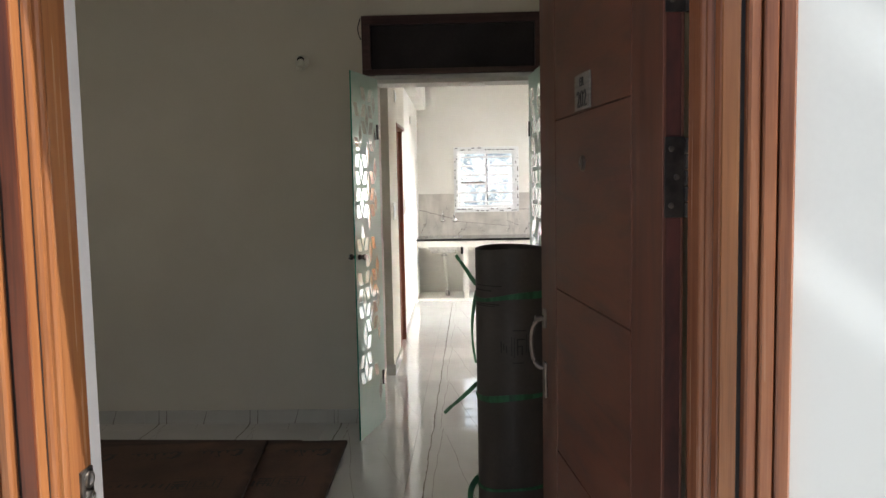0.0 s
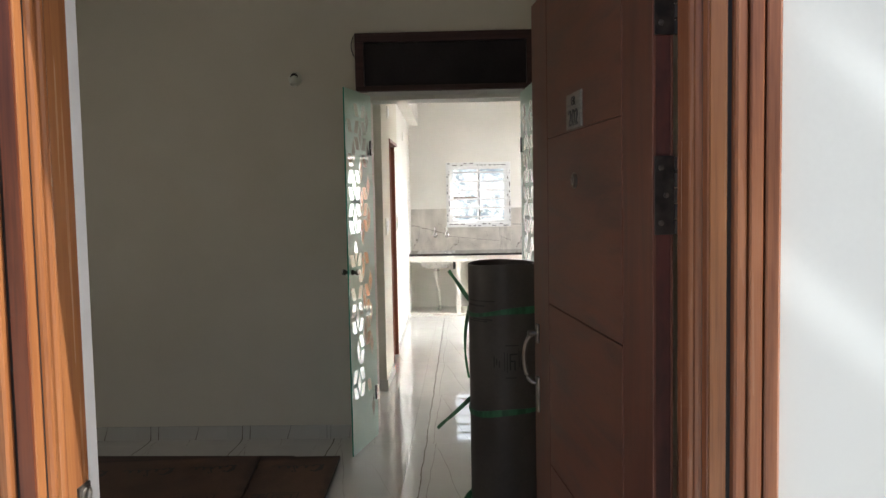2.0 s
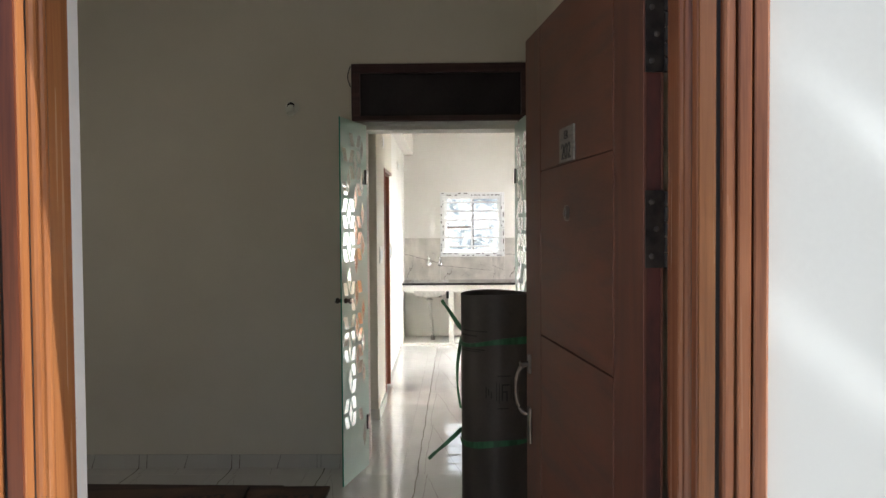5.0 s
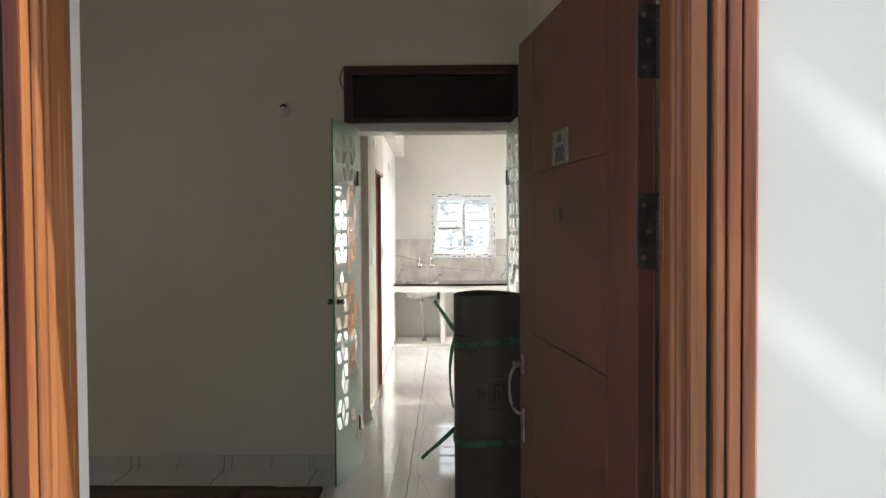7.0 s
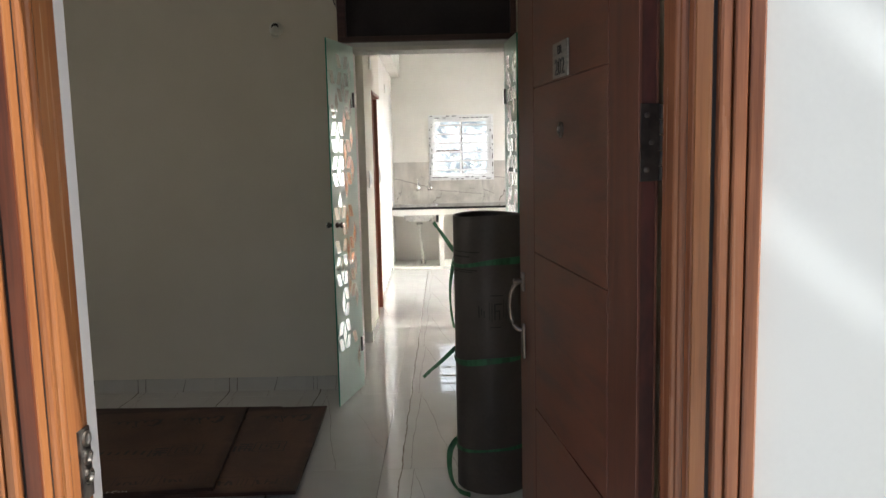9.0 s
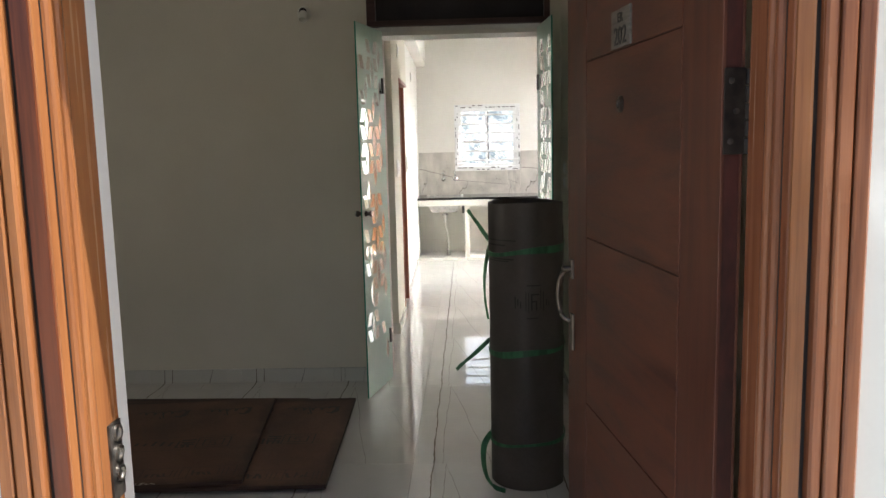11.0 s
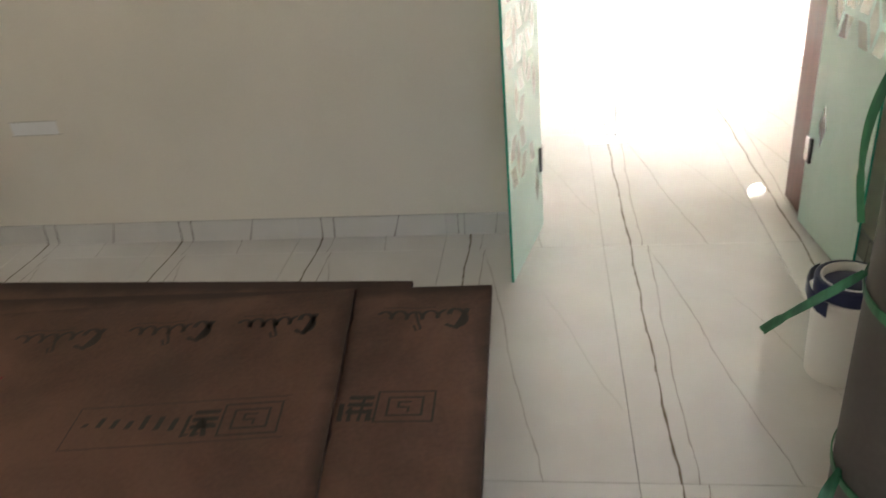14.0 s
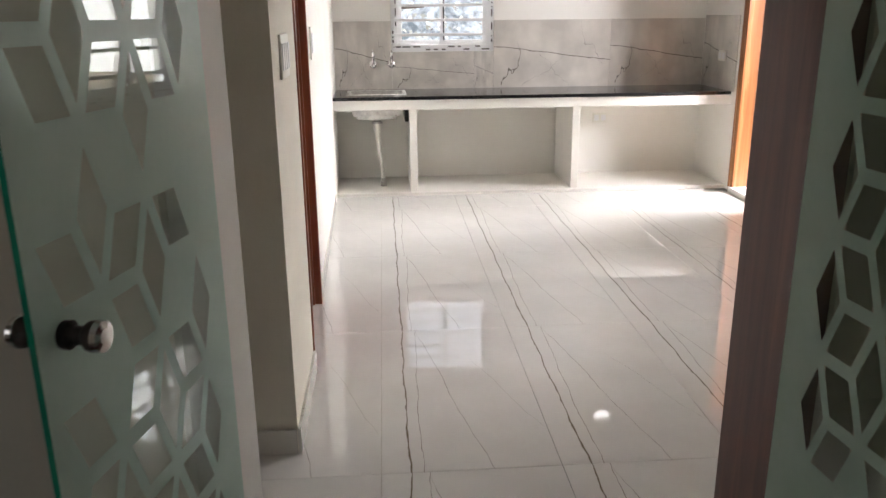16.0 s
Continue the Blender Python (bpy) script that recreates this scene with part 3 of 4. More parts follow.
# ---- inner doorway: transom box, laminate jamb ----
transom = empty("transom_frame", pose(0, 0, 0), "dark red-brown wooden transom frame over the glass doors", "transom")
boxes("rail", DARKLAM, [(-0.591, 0.513, 4.945, 5.012, 2.515, 2.571)], transom, 0.002)
boxes("rail", DARKLAM, [(-0.591, 0.513, 4.945, 5.012, 2.213, 2.245)], transom, 0.002)
boxes("post", DARKLAM, [(-0.591, -0.538, 4.945, 5.012, 2.245, 2.515)], transom, 0.002)
boxes("post", DARKLAM, [(0.478, 0.513, 4.945, 5.012, 2.245, 2.515)], transom, 0.002)
boxes("panel", varied(material("dark_tinted_glass", (0.02, 0.017, 0.019), 0.4, Specular_IOR_Level=0.3), [(0.014, 0.011, 0.014), (0.030, 0.023, 0.026)], 3.0), [(-0.538, 0.478, 4.985, 4.99, 2.245, 2.515)], transom, 0, "dark tinted glass panel")
tube_pts = [(-0.597 - 0.018 * math.sin(math.pi * i / 8), 4.962, 2.56 - 0.13 * i / 8) for i in range(9)]
smooth(part("cable", tube(bmesh.new(), tube_pts, 0.003, 6), BLACK, transom, "loose black cable loop"))
trim = structure("doorway_jamb", LAMINATE, [(0.460, 0.513, 4.985, 5.236, 0, 2.213)], "red-brown laminate jamb of the inner doorway", 0.002)
boxes("lintel_strip", CEILING, [(-0.52, 0.460, 4.99, 5.012, 2.19, 2.213)], trim)


def glass_door(m, width, height, flip, seed, star, plain, low):
    """Frosted pane with clear six-pointed stars of rhombi round the point star, but for the plain ones and few below low; knobs and patch hinges.
    Runs from the hinge along y, face along x."""
    from mathutils.geometry import delaunay_2d_cdt
    rng = random.Random(seed)
    g = empty("glass_door", m, "frosted green glass door with clear rhombic stars, standing open", "glass door", "inner glass doors")
    verts = [Vector((0, 0.012)), Vector((width, 0.012)), Vector((width, height)), Vector((0, height))]
    faces = [[0, 1, 2, 3]]
    s, narrow = 0.2, 0.69
    for i in range(-4, 5):
        for j in range(-8, 9):
            for a in (90, 30, -30):
                p = Vector((star[0] + i * s * narrow * math.cos(math.pi / 6), star[1] + (j + i * 0.5) * s))
                d = Vector((math.cos(radians(a)), math.sin(radians(a)))) * s
                n = Vector((-d.y, d.x)) * 0.5 / math.sqrt(3)
                d.x, n.x = d.x * narrow, n.x * narrow
                mid = p + d / 2
                quad = [mid + (q - mid) * 0.76 for q in (p, mid - n, p + d, mid + n)]
                dense = 1.0 if 0.72 < mid.y < 1.48 else (0.75 if mid.y > 1 else 0.5)
                if mid.y < low and mid.x > 0.14:
                    continue
                if rng.random() < dense and (i, j, a) not in plain and all(0.02 < q.x < width - 0.008 and 0.13 < q.y < height - 0.06 for q in quad):
                    faces.append(list(range(len(verts), len(verts) + 4)))
                    verts += quad
    v2, _, f2, _, _, of = delaunay_2d_cdt(verts, [], faces, 0, 1e-6)
    t = 0.004
    me = bpy.data.meshes.new("pane")
    n = len(v2)
    face_list, mats = [], []
    for f, src in zip(f2, of):
        frosted = len(src) == 1
        face_list.append(list(f))
        mats.append(1 if frosted else 0)
        face_list.append([i + n for i in reversed(f)])
        mats.append(0)
    corner = [min(range(n), key=lambda i: (v2[i] - c).length) for c in verts[:4]]
    border = []
    for a, b in zip(corner, corner[1:] + corner[:1]):
        face_list.append([b, a, a + n, b + n])
        mats.append(2)
    s = -1 if flip else 1
    me.from_pydata([(s * t, p.x, p.y) for p in v2] + [(-s * t, p.x, p.y) for p in v2], [], face_list)
    for mat in (CLEAR, FROST, EDGE):
        me.materials.append(mat)
    me.polygons.foreach_set("material_index", mats)
    bm = bmesh.new()
    bm.from_mesh(me)
    bmesh.ops.recalc_face_normals(bm, faces=bm.faces)
    bm.to_mesh(me)
    bm.free()
    pane = new("pane", me)
    pane.parent = g
    for side in (1, -1):
        k = smooth(part("knob", lathe(bmesh.new(), [(0.012, 0.004), (0.016, 0.006), (0.0165, 0.014), (0.011, 0.019), (0.0105, 0.030), (0.0165, 0.036), (0.018, 0.044), (0.016, 0.050), (0.008, 0.051)], 24, pose(0, width - 0.045, 1.11, 0, 90 * side, 0)), DARKMETAL, g, "dark steel door knob"))
        part("cap", lathe(bmesh.new(), [(0.0168, 0.0445), (0.0185, 0.046), (0.0175, 0.053), (0.009, 0.0545)], 24, pose(0, width - 0.045, 1.11, 0, 90 * side, 0)), CHROME, k)
    for z in (0.30, 1.86):
        h = boxes("patch_hinge", CHROME, [(-0.012, 0.012, -0.006, 0.042, z - 0.045, z + 0.045)], g, 0.002, "chrome glass-door hinge with black gasket")
        boxes("gasket", BLACK, [(-0.0135, 0.0135, 0.030, 0.046, z - 0.046, z + 0.046)], h)
    return g


glass_door(pose(-0.51, 5.0, 0, 0, 0, 180 - math.degrees(math.atan2(0.0988, 0.429))), 0.452, 2.19, True, 3, (0.323, 1.126), {(0, -1, 90), (-2, 1, 90), (-2, 1, -30), (-2, 2, -30), (-1, 1, 30), (0, 1, -30), (0, 0, -30)}, 0.3)
glass_door(pose(0.443, 4.99, 0, 0, 0, 180 + math.degrees(math.atan2(0.036, 0.455))), 0.456, 2.19, False, 8, (0.336, 1.110), {(0, -1, 90), (0, 0, 30), (-1, 1, 30)}, 0.7)

# ---- front room: boards, sheet roll, small things ----


def marks(name, rows, z, parent, mat=INK, label=""):
    """Printed bars lying on a board: rows of (x0, x1, y0, y1, slant)."""
    bm = bmesh.new()
    for x0, x1, y0, y1, slant in rows:
        vs = [bm.verts.new(p) for p in ((x0, y0, z), (x1, y0, z), (x1 + slant, y1, z), (x0 + slant, y1, z))]
        bm.faces.new(vs)
    return tagged(part(name, bm, mat, parent, label), kind="stuff")


def square_mark(cx, cy, size):
    rows = []
    for s, w in ((size, 0.006), (size * 0.62, 0.007)):
        rows += [(cx - s, cx + s, cy + s * 0.8 - w, cy + s * 0.8, 0), (cx - s, cx + s, cy - s * 0.8, cy - s * 0.8 + w, 0), (cx - s, cx - s + w, cy - s * 0.8, cy + s * 0.8, 0), (cx + s - w, cx + s, cy - s * 0.8, cy + s * 0.8, 0)]
    rows += [(cx - 0.022, cx + 0.016, cy + 0.014, cy + 0.021, 0), (cx - 0.022, cx - 0.015, cy - 0.008, cy + 0.014, 0), (cx - 0.022, cx + 0.012, cy - 0.008, cy - 0.001, 0), (cx + 0.006, cx + 0.013, cy - 0.026, cy - 0.004, 0)]
    return rows


def scribble(x0, x1, y, h, rng):
    """A word-sized row of slanted strokes."""
    rows, x = [], x0
    while x < x1:
        w = rng.uniform(0.009, 0.016)
        rows.append((x, x + w, y, y + h * rng.uniform(0.45, 1.0), rng.uniform(-0.02, 0.012)))
        if rng.random() < 0.6:
            yy = y + h * rng.choice((0.05, 0.45))
            rows.append((x, x + 0.022, yy, yy + 0.007, 0.003))
        x += rng.uniform(0.02, 0.032)
    return rows


def stroke(points, width, z, bm):
    """A flat pen stroke through points."""
    pts = [Vector((x, y, z)) for x, y in points]
    rows = []
    for i, p in enumerate(pts):
        d = (pts[min(i + 1, len(pts) - 1)] - pts[max(i - 1, 0)]).normalized()
        n = Vector((-d.y, d.x, 0)) * width * (0.55 + 0.45 * abs(d.y))
        rows.append((bm.verts.new(p - n / 2), bm.verts.new(p + n / 2)))
    for p, q in zip(rows, rows[1:]):
        bm.faces.new((p[0], q[0], q[1], p[1]))


def flourish(x0, x1, y, h, z, parent, rng):
    """A mark like one running hand-drawn word: a tall looped start, low loops and one high stem; it reads from the far side."""
    bm = bmesh.new()
    w = x1 - x0
    start = []
    for i in range(26):
        a = i / 25 * 5.4
        start.append((x1 - w * 0.13 - w * 0.11 * math.cos(a) - w * 0.012 * a, y + h * (0.55 + 0.45 * math.sin(a * 0.95 + 0.4))))
    stroke(start, 0.017, z, bm)
    stroke([(x1 - w * 0.05, y + h * 1.0), (x1 - w * 0.10, y + h * 0.5), (x1 - w * 0.16, y)], 0.018, z, bm)
    run = []
    for i in range(70):
        f = i / 69
        a = f * math.tau * 4.2
        run.append((x1 - w * (0.28 + 0.70 * f) - w * 0.035 * math.sin(a), y + h * (0.72 + 0.2 * math.cos(a)) + 0.004 * math.sin(f * 9 + rng.random())))
    stroke(run, 0.013, z, bm)
    stem = x1 - w * rng.uniform(0.52, 0.58)
    stroke([(stem - 0.012, y + h * 0.9), (stem, y + h * 0.5), (stem + 0.016, y + h * 0.02), (stem + 0.002, y - h * 0.05), (stem - 0.008, y + h * 0.2)], 0.009, z, bm)
    stroke([(x0 + w * f, y + h * 1.1 + 0.004 * math.sin(f * 11)) for f in (0.02, 0.2, 0.4, 0.6)], 0.005, z, bm)
    return tagged(part("stencil", bm, INK, parent), kind="stuff")


def board(m, length, width, z, bow, seed, wear):
    """A filmed board lying flat; its own x runs to the left end, y to the back, from its near end corner."""
    rng = random.Random(seed)
    b = empty("shuttering_board", m, "brown filmed plywood board with black stencilled marks, lying on the stack", "board", "boards stacked on the floor")
    bm = bmesh.new()
    nx, ny = 24, 10
    grid = [[[bm.verts.new((-length * i / nx, width * j / ny, z + k * 0.018 + bow * (math.sin(3.1 * i / nx + seed) * 0.004 + 0.006 * (i / nx) ** 2 * (1 - j / ny)))) for k in (0, 1)] for j in range(ny + 1)] for i in range(nx + 1)]
    for i in range(nx):
        for j in range(ny):
            for k in (0, 1):
                q = [grid[i][j][k], grid[i + 1][j][k], grid[i + 1][j + 1][k], grid[i][j + 1][k]]
                bm.faces.new(q if k else q[::-1])
    for i in range(nx):
        for j in (0, ny):
            bm.faces.new((grid[i][j][0], grid[i + 1][j][0], grid[i + 1][j][1], grid[i][j][1]))
    for j in range(ny):
        for i in (0, nx):
            bm.faces.new((grid[i][j][0], grid[i][j + 1][0], grid[i][j + 1][1], grid[i][j][1]))
    smooth(part("sheet", bm, FILM, b), 30)
    return b, rng


def edge_band(b, length, width, z, rng, words, stamps, box_row):
    for x0, x1 in words:
        flourish(x0, x1, width - 0.26, 0.115, z, b, rng)
    for x, y in stamps:
        marks("stamp", square_mark(x, y, 0.082) + scribble(x - 0.18, x - 0.10, y - 0.06, 0.10, rng) + [(x - 0.16, x - 0.09, y - 0.03 + 0.03 * i, y - 0.014 + 0.03 * i, 0.0) for i in range(3)], z, b)
        if x < -0.21 and length > 2.5:
            marks("stamp_words", [(x - 0.22 - 0.042 * i, x - 0.205 - 0.042 * i, y - 0.03 + 0.006 * i, y + 0.02 + 0.01 * (i % 3), 0.006) for i in range(7)], z, b)
            marks("stamp_border", [(x - 0.5, x + 0.1, y - 0.085, y - 0.081, 0), (x - 0.5, x + 0.1, y + 0.085, y + 0.089, 0), (x - 0.5, x - 0.496, y - 0.085, y + 0.085, 0)], z, b, FADED)
    if box_row:
        rows, x = [(-length * box_row[1], -length * box_row[0], 0.17, 0.173, 0.0), (-length * box_row[1], -length * box_row[0], 0.05, 0.053, 0.0)], -length * box_row[0]
        while x > -length * box_row[1]:
            rows += [(x, x + 0.004, 0.05, 0.17, 0.0)] + [(x - 0.035 - 0.02 * i, x - 0.031 - 0.02 * i, 0.07, 0.15, 0.0) for i in range(3)] + scribble(x - 0.19, x - 0.10, 0.08, 0.06, rng)
            x -= 0.21
        marks("printed_border", rows, z, b, FADED)


lower, _ = board(pose(-0.995, 3.37, 0, 0, 0, -1.5), 2.44, 1.20, 0.001, 0.0, 1, 0)
mid_board, rng = board(pose(-0.647, 3.323, 0, 0, 0, 1.6), 2.44, 1.18, 0.0205, 0.0, 2, 0)
edge_band(mid_board, 2.44, 1.18, 0.0391, rng, [(-0.36, -0.06)], [(-0.22, 0.55)], (0.0, 0.2))
top_board, rng = board(pose(-1.02, 3.337, 0, 0, 0, 6.2), 2.51, 1.13, 0.04, 0.0, 3, 1)
edge_band(top_board, 2.51, 1.13, 0.0586, rng, [(-0.36, -0.1), (-0.72, -0.44), (-1.1, -0.8), (-1.45, -1.2), (-1.8, -1.55), (-2.15, -1.9), (-2.42, -2.22)], [(-0.22, 0.48)], (0.02, 0.92))
dirt, dirt_rng, strip = bmesh.new(), random.Random(12), []
for i in range(60):
    f = i / 59
    strip.append((dirt.verts.new((-0.40 - 0.085 * f, 0.03 + 1.1 * f, 0.0389)), dirt.verts.new((-0.378 - 0.085 * f + 0.004 * math.sin(f * 23) + 0.003 * math.sin(f * 51 + 1) + 0.004 * dirt_rng.random(), 0.03 + 1.1 * f, 0.0389))))
for p, q in zip(strip, strip[1:]):
    dirt.faces.new((p[0], p[1], q[1], q[0]))
part("dirty_seam", dirt, material("dark_seam_dirt", (0.036, 0.016, 0.012), 0.6), mid_board, "dark dirt along the seam")
seal = []
for k in range(40):
    a = math.tau * k / 40
    seal.append((-2.19 + 0.12 * math.cos(a), -2.174 + 0.12 * math.cos(a), 0.60 + 0.13 * math.sin(a), 0.616 + 0.13 * math.sin(a), 0))
for i in range(6):
    seal.append((-2.26 + 0.026 * i, -2.241 + 0.026 * i, 0.54, 0.67, 0.01))
marks("round_stamp", seal, 0.0586, top_board)
marks("grey_stamp", [(-1.78 + 0.022 * i, -1.761 + 0.022 * i, 0.50 + 0.02 * (i % 2), 0.70 - 0.025 * (i % 3), 0.0) for i in range(13)] + [(-1.74, -1.5, 0.49, 0.51, 0)], 0.0586, top_board)
smear = bmesh.new()
smear_rng = random.Random(5)
edge = []
for i in range(40):
    f = i / 39
    cx, cy, w = -1.15 + 0.05 * math.sin(f * 5.0) + 0.05 * f, 0.27 + 0.46 * f, 0.03 + 0.075 * f ** 0.8
    edge.append((smear.verts.new((cx - w * smear_rng.uniform(0.75, 1.15), cy, 0.0587)), smear.verts.new((cx + w * smear_rng.uniform(0.75, 1.15), cy + 0.02, 0.0587))))
for p, q in zip(edge, edge[1:]):
    smear.faces.new((p[0], p[1], q[1], q[0]))
part("red_smear", smear, REDINK, top_board, "smeared red paint streak")
chips = bmesh.new()
for i in range(60):
    x, y = -smear_rng.uniform(0.38, 0.75), 0.006 + 0.03 * smear_rng.random() ** 2
    s = smear_rng.uniform(0.0012, 0.004)
    vs = [chips.verts.new((x + s * 2.4 * math.cos(a), y + s * math.sin(a), 0.0587)) for a in (0.3, 1.7, 3.0, 4.6)]
    chips.faces.new(vs)
tagged(part("chipped_edge", chips, PIPE, top_board, "pale chipped film along the edge"), kind="stuff")

roll_at = Vector((0.247, 3.485))
roll = empty("sheet_roll", pose(roll_at.x, roll_at.y, 0), "tall upright roll of grey-brown sheet tied with green straps", "roll")
bm = bmesh.new()
turns, steps = 2.6, 150
ring = []
for i in range(steps + 1):
    f = i / steps
    a = radians(-20) - f * turns * math.tau
    rr = 0.165 - 0.012 * f * turns * 0.5
    lift = 0.004 * math.sin(a * 2 + 1) + 0.008 * f
    ring.append([bm.verts.new(((rr + d) * math.cos(a), (rr + d) * math.sin(a), z)) for d, z in ((0, 0.0), (0, 0.42), (0, 0.84), (0, 1.252 - lift), (-0.004, 1.252 - lift), (-0.004, 0.0))])
for a, b in zip(ring, ring[1:]):
    for k in range(6):
        bm.faces.new((a[k], a[(k + 1) % 6], b[(k + 1) % 6], b[k]))
bm.faces.new(ring[0])
bm.faces.new(ring[-1][::-1])
smooth(part("sheet", bm, ROLLED, roll), 35)
boxes("loose_edge", ROLLED, [(0.140, 0.1575, -0.063, -0.058, 0.9, 1.15)], roll)
boxes("loose_edge", ROLLED, [(0.140, 0.158, -0.063, -0.058, 0.52, 0.67)], roll)


def band(z, tilt, width):
    bm = bmesh.new()
    rng = random.Random(int(z * 100))
    rows = []
    n = 48
    for i in range(n):
        a = math.tau * i / n
        zz = z + tilt * math.cos(a - 0.3) + 0.006 * math.sin(3 * a)
        w = width * (0.8 + 0.25 * math.sin(2 * a + z * 9))
        rows.append([bm.verts.new(((0.1655 + d) * math.cos(a), (0.1655 + d) * math.sin(a), zz + s * w / 2)) for d, s in ((0, -1), (0.0025, -1), (0.0035, 0), (0.0025, 1), (0, 1))])
    for i in range(n):
        p, q = rows[i], rows[(i + 1) % n]
        for k in range(5):
            bm.faces.new((p[k], p[(k + 1) % 5], q[(k + 1) % 5], q[k]))
    return smooth(part("strap", bm, STRAP, roll, "green plastic strap"))


def ribbon(points, width, parent, name="strap_tail", mat=None):
    """A limp strip through points, with its own width direction turning slowly."""
    bm = bmesh.new()
    pts = [Vector(p) for p in points]
    fine = []
    for i in range(len(pts) - 1):
        p0, p1, p2, p3 = pts[max(i - 1, 0)], pts[i], pts[i + 1], pts[min(i + 2, len(pts) - 1)]
        for s in range(6):
            f = s / 6
            fine.append(0.5 * ((2 * p1) + (p2 - p0) * f + (2 * p0 - 5 * p1 + 4 * p2 - p3) * f * f + (3 * p1 - p0 - 3 * p2 + p3) * f ** 3))
    fine.append(pts[-1])
    rows = []
    for i, p in enumerate(fine):
        d = (fine[min(i + 1, len(fine) - 1)] - fine[max(i - 1, 0)]).normalized()
        f = i / (len(fine) - 1)
        side = d.cross(Vector((math.sin(1.5 * f), 1, 0.3 * math.cos(2 * f)))).normalized()
        up = d.cross(side)
        w = width * (0.45 + 0.55 * math.sin(math.pi * min(1, 0.25 + f)) ** 0.5 if f < 0.75 else 0.9)
        rows.append([bm.verts.new(p + side * s * w / 2 + up * h) for s, h in ((-1, 0), (-0.4, 0.002), (0.3, -0.001), (1, 0.001), (0.3, -0.0025), (-0.4, 0.0005))])
    for p, q in zip(rows, rows[1:]):
        for k in range(6):
            bm.faces.new((p[k], p[(k + 1) % 6], q[(k + 1) % 6], q[k]))
    bm.faces.new(rows[0])
    bm.faces.new(rows[-1][::-1])
    return smooth(part(name, bm, mat or STRAP, parent, "loose green strap end"), 60)


band(1.052, 0.016, 0.030)
band(0.614, 0.014, 0.028)
band(0.206, 0.012, 0.020)
ribbon([(-0.158, 0.05, 1.08), (-0.178, 0.07, 1.105), (-0.205, 0.09, 1.145), (-0.238, 0.11, 1.19), (-0.25, 0.115, 1.208)], 0.022, roll)
ribbon([(-0.158, 0.05, 1.05), (-0.172, 0.08, 0.97), (-0.18, 0.095, 0.89), (-0.178, 0.095, 0.80), (-0.165, 0.09, 0.71)], 0.017, roll)
ribbon([(-0.158, 0.05, 0.63), (-0.185, 0.06, 0.60), (-0.235, 0.075, 0.55), (-0.285, 0.085, 0.505), (-0.315, 0.09, 0.475)], 0.020, roll)
ribbon([(-0.163, -0.02, 0.215), (-0.195, -0.05, 0.17), (-0.20, -0.08, 0.10), (-0.185, -0.11, 0.04), (-0.15, -0.15, 0.012), (-0.11, -0.18, 0.010)], 0.028, roll)


def curved_marks(rows, name):
    bm = bmesh.new()
    for a0, a1, z0, z1 in rows:
        n = max(1, int((a1 - a0) / 4))
        for i in range(n):
            p, q = radians(a0 + (a1 - a0) * i / n), radians(a0 + (a1 - a0) * (i + 1) / n)
            bm.faces.new([bm.verts.new((0.1662 * math.cos(a), 0.1662 * math.sin(a), z)) for a, z in ((p, z0), (q, z0), (q, z1), (p, z1))])
    return tagged(part(name, bm, INK, roll), kind="stuff")


C = -81
stamp = [(C - 12, C + 8, 0.905, 0.909), (C - 12, C + 4, 0.765, 0.769), (C - 6, C - 4, 0.80, 0.87), (C - 6, C + 6, 0.866, 0.872), (C - 6, C + 3, 0.836, 0.842), (C + 1, C + 3, 0.80, 0.84), (C - 14, C - 13, 0.80, 0.88), (C + 12, C + 13, 0.80, 0.88), (C - 10, C - 9, 0.79, 0.875), (C + 8, C + 9, 0.81, 0.89)]
stamp += [(C - 30 + 4 * i, C - 28.5 + 4 * i, 0.81 + 0.012 * (i % 2), 0.86 - 0.01 * (i % 3)) for i in range(3)] + [(C + 17 + 4 * i, C + 18.5 + 4 * i, 0.82, 0.845 - 0.012 * (i % 2)) for i in range(2)]
curved_marks(stamp, "stamp")
curved_marks([(-160, -108, 1.094, 1.098), (-165, -125, 1.072, 1.078), (-150, -112, 1.014, 1.019), (-165, -120, 1.006, 1.010)], "scuff")

pail_at = Vector((0.295, 4.075))
pail = smooth(tagged(part("plastic_pail", lathe(bmesh.new(), [(0.080, 0.0), (0.084, 0.003), (0.090, 0.235), (0.092, 0.238), (0.092, 0.250), (0.089, 0.254), (0.060, 0.254)], 48, pose(pail_at.x, pail_at.y, 0)), PIPE), "white plastic pail standing on the floor behind the roll", "pail"), 30)
tape = empty("tape_roll", pose(pail_at.x, pail_at.y, 0.2545, 0, 0, 0), "navy blue tape roll lying on the white pail", "tape roll")
smooth(part("winding", lathe(bmesh.new(), [(0.078, 0.0), (0.089, 0.0), (0.092, 0.003), (0.092, 0.043), (0.089, 0.046), (0.081, 0.046), (0.079, 0.044), (0.078, 0.004)], 48), TAPE, tape), 35)
smooth(part("core", lathe(bmesh.new(), [(0.074, 0.001), (0.0775, 0.001), (0.0775, 0.047), (0.074, 0.047), (0.073, 0.044), (0.073, 0.004)], 48), PIPE, tape, "pale cardboard core"), 35)
smooth(part("liner", lathe(bmesh.new(), [(0.072, 0.002), (0.072, 0.022), (0.060, 0.026), (0.02, 0.027)], 40), TAPE, tape), 35)
tail = [(-0.060, 0.079, 0.023), (-0.088, 0.055, 0.022), (-0.108, 0.018, 0.018), (-0.112, -0.025, 0.010), (-0.100, -0.058, 0.0), (-0.082, -0.078, -0.008)]
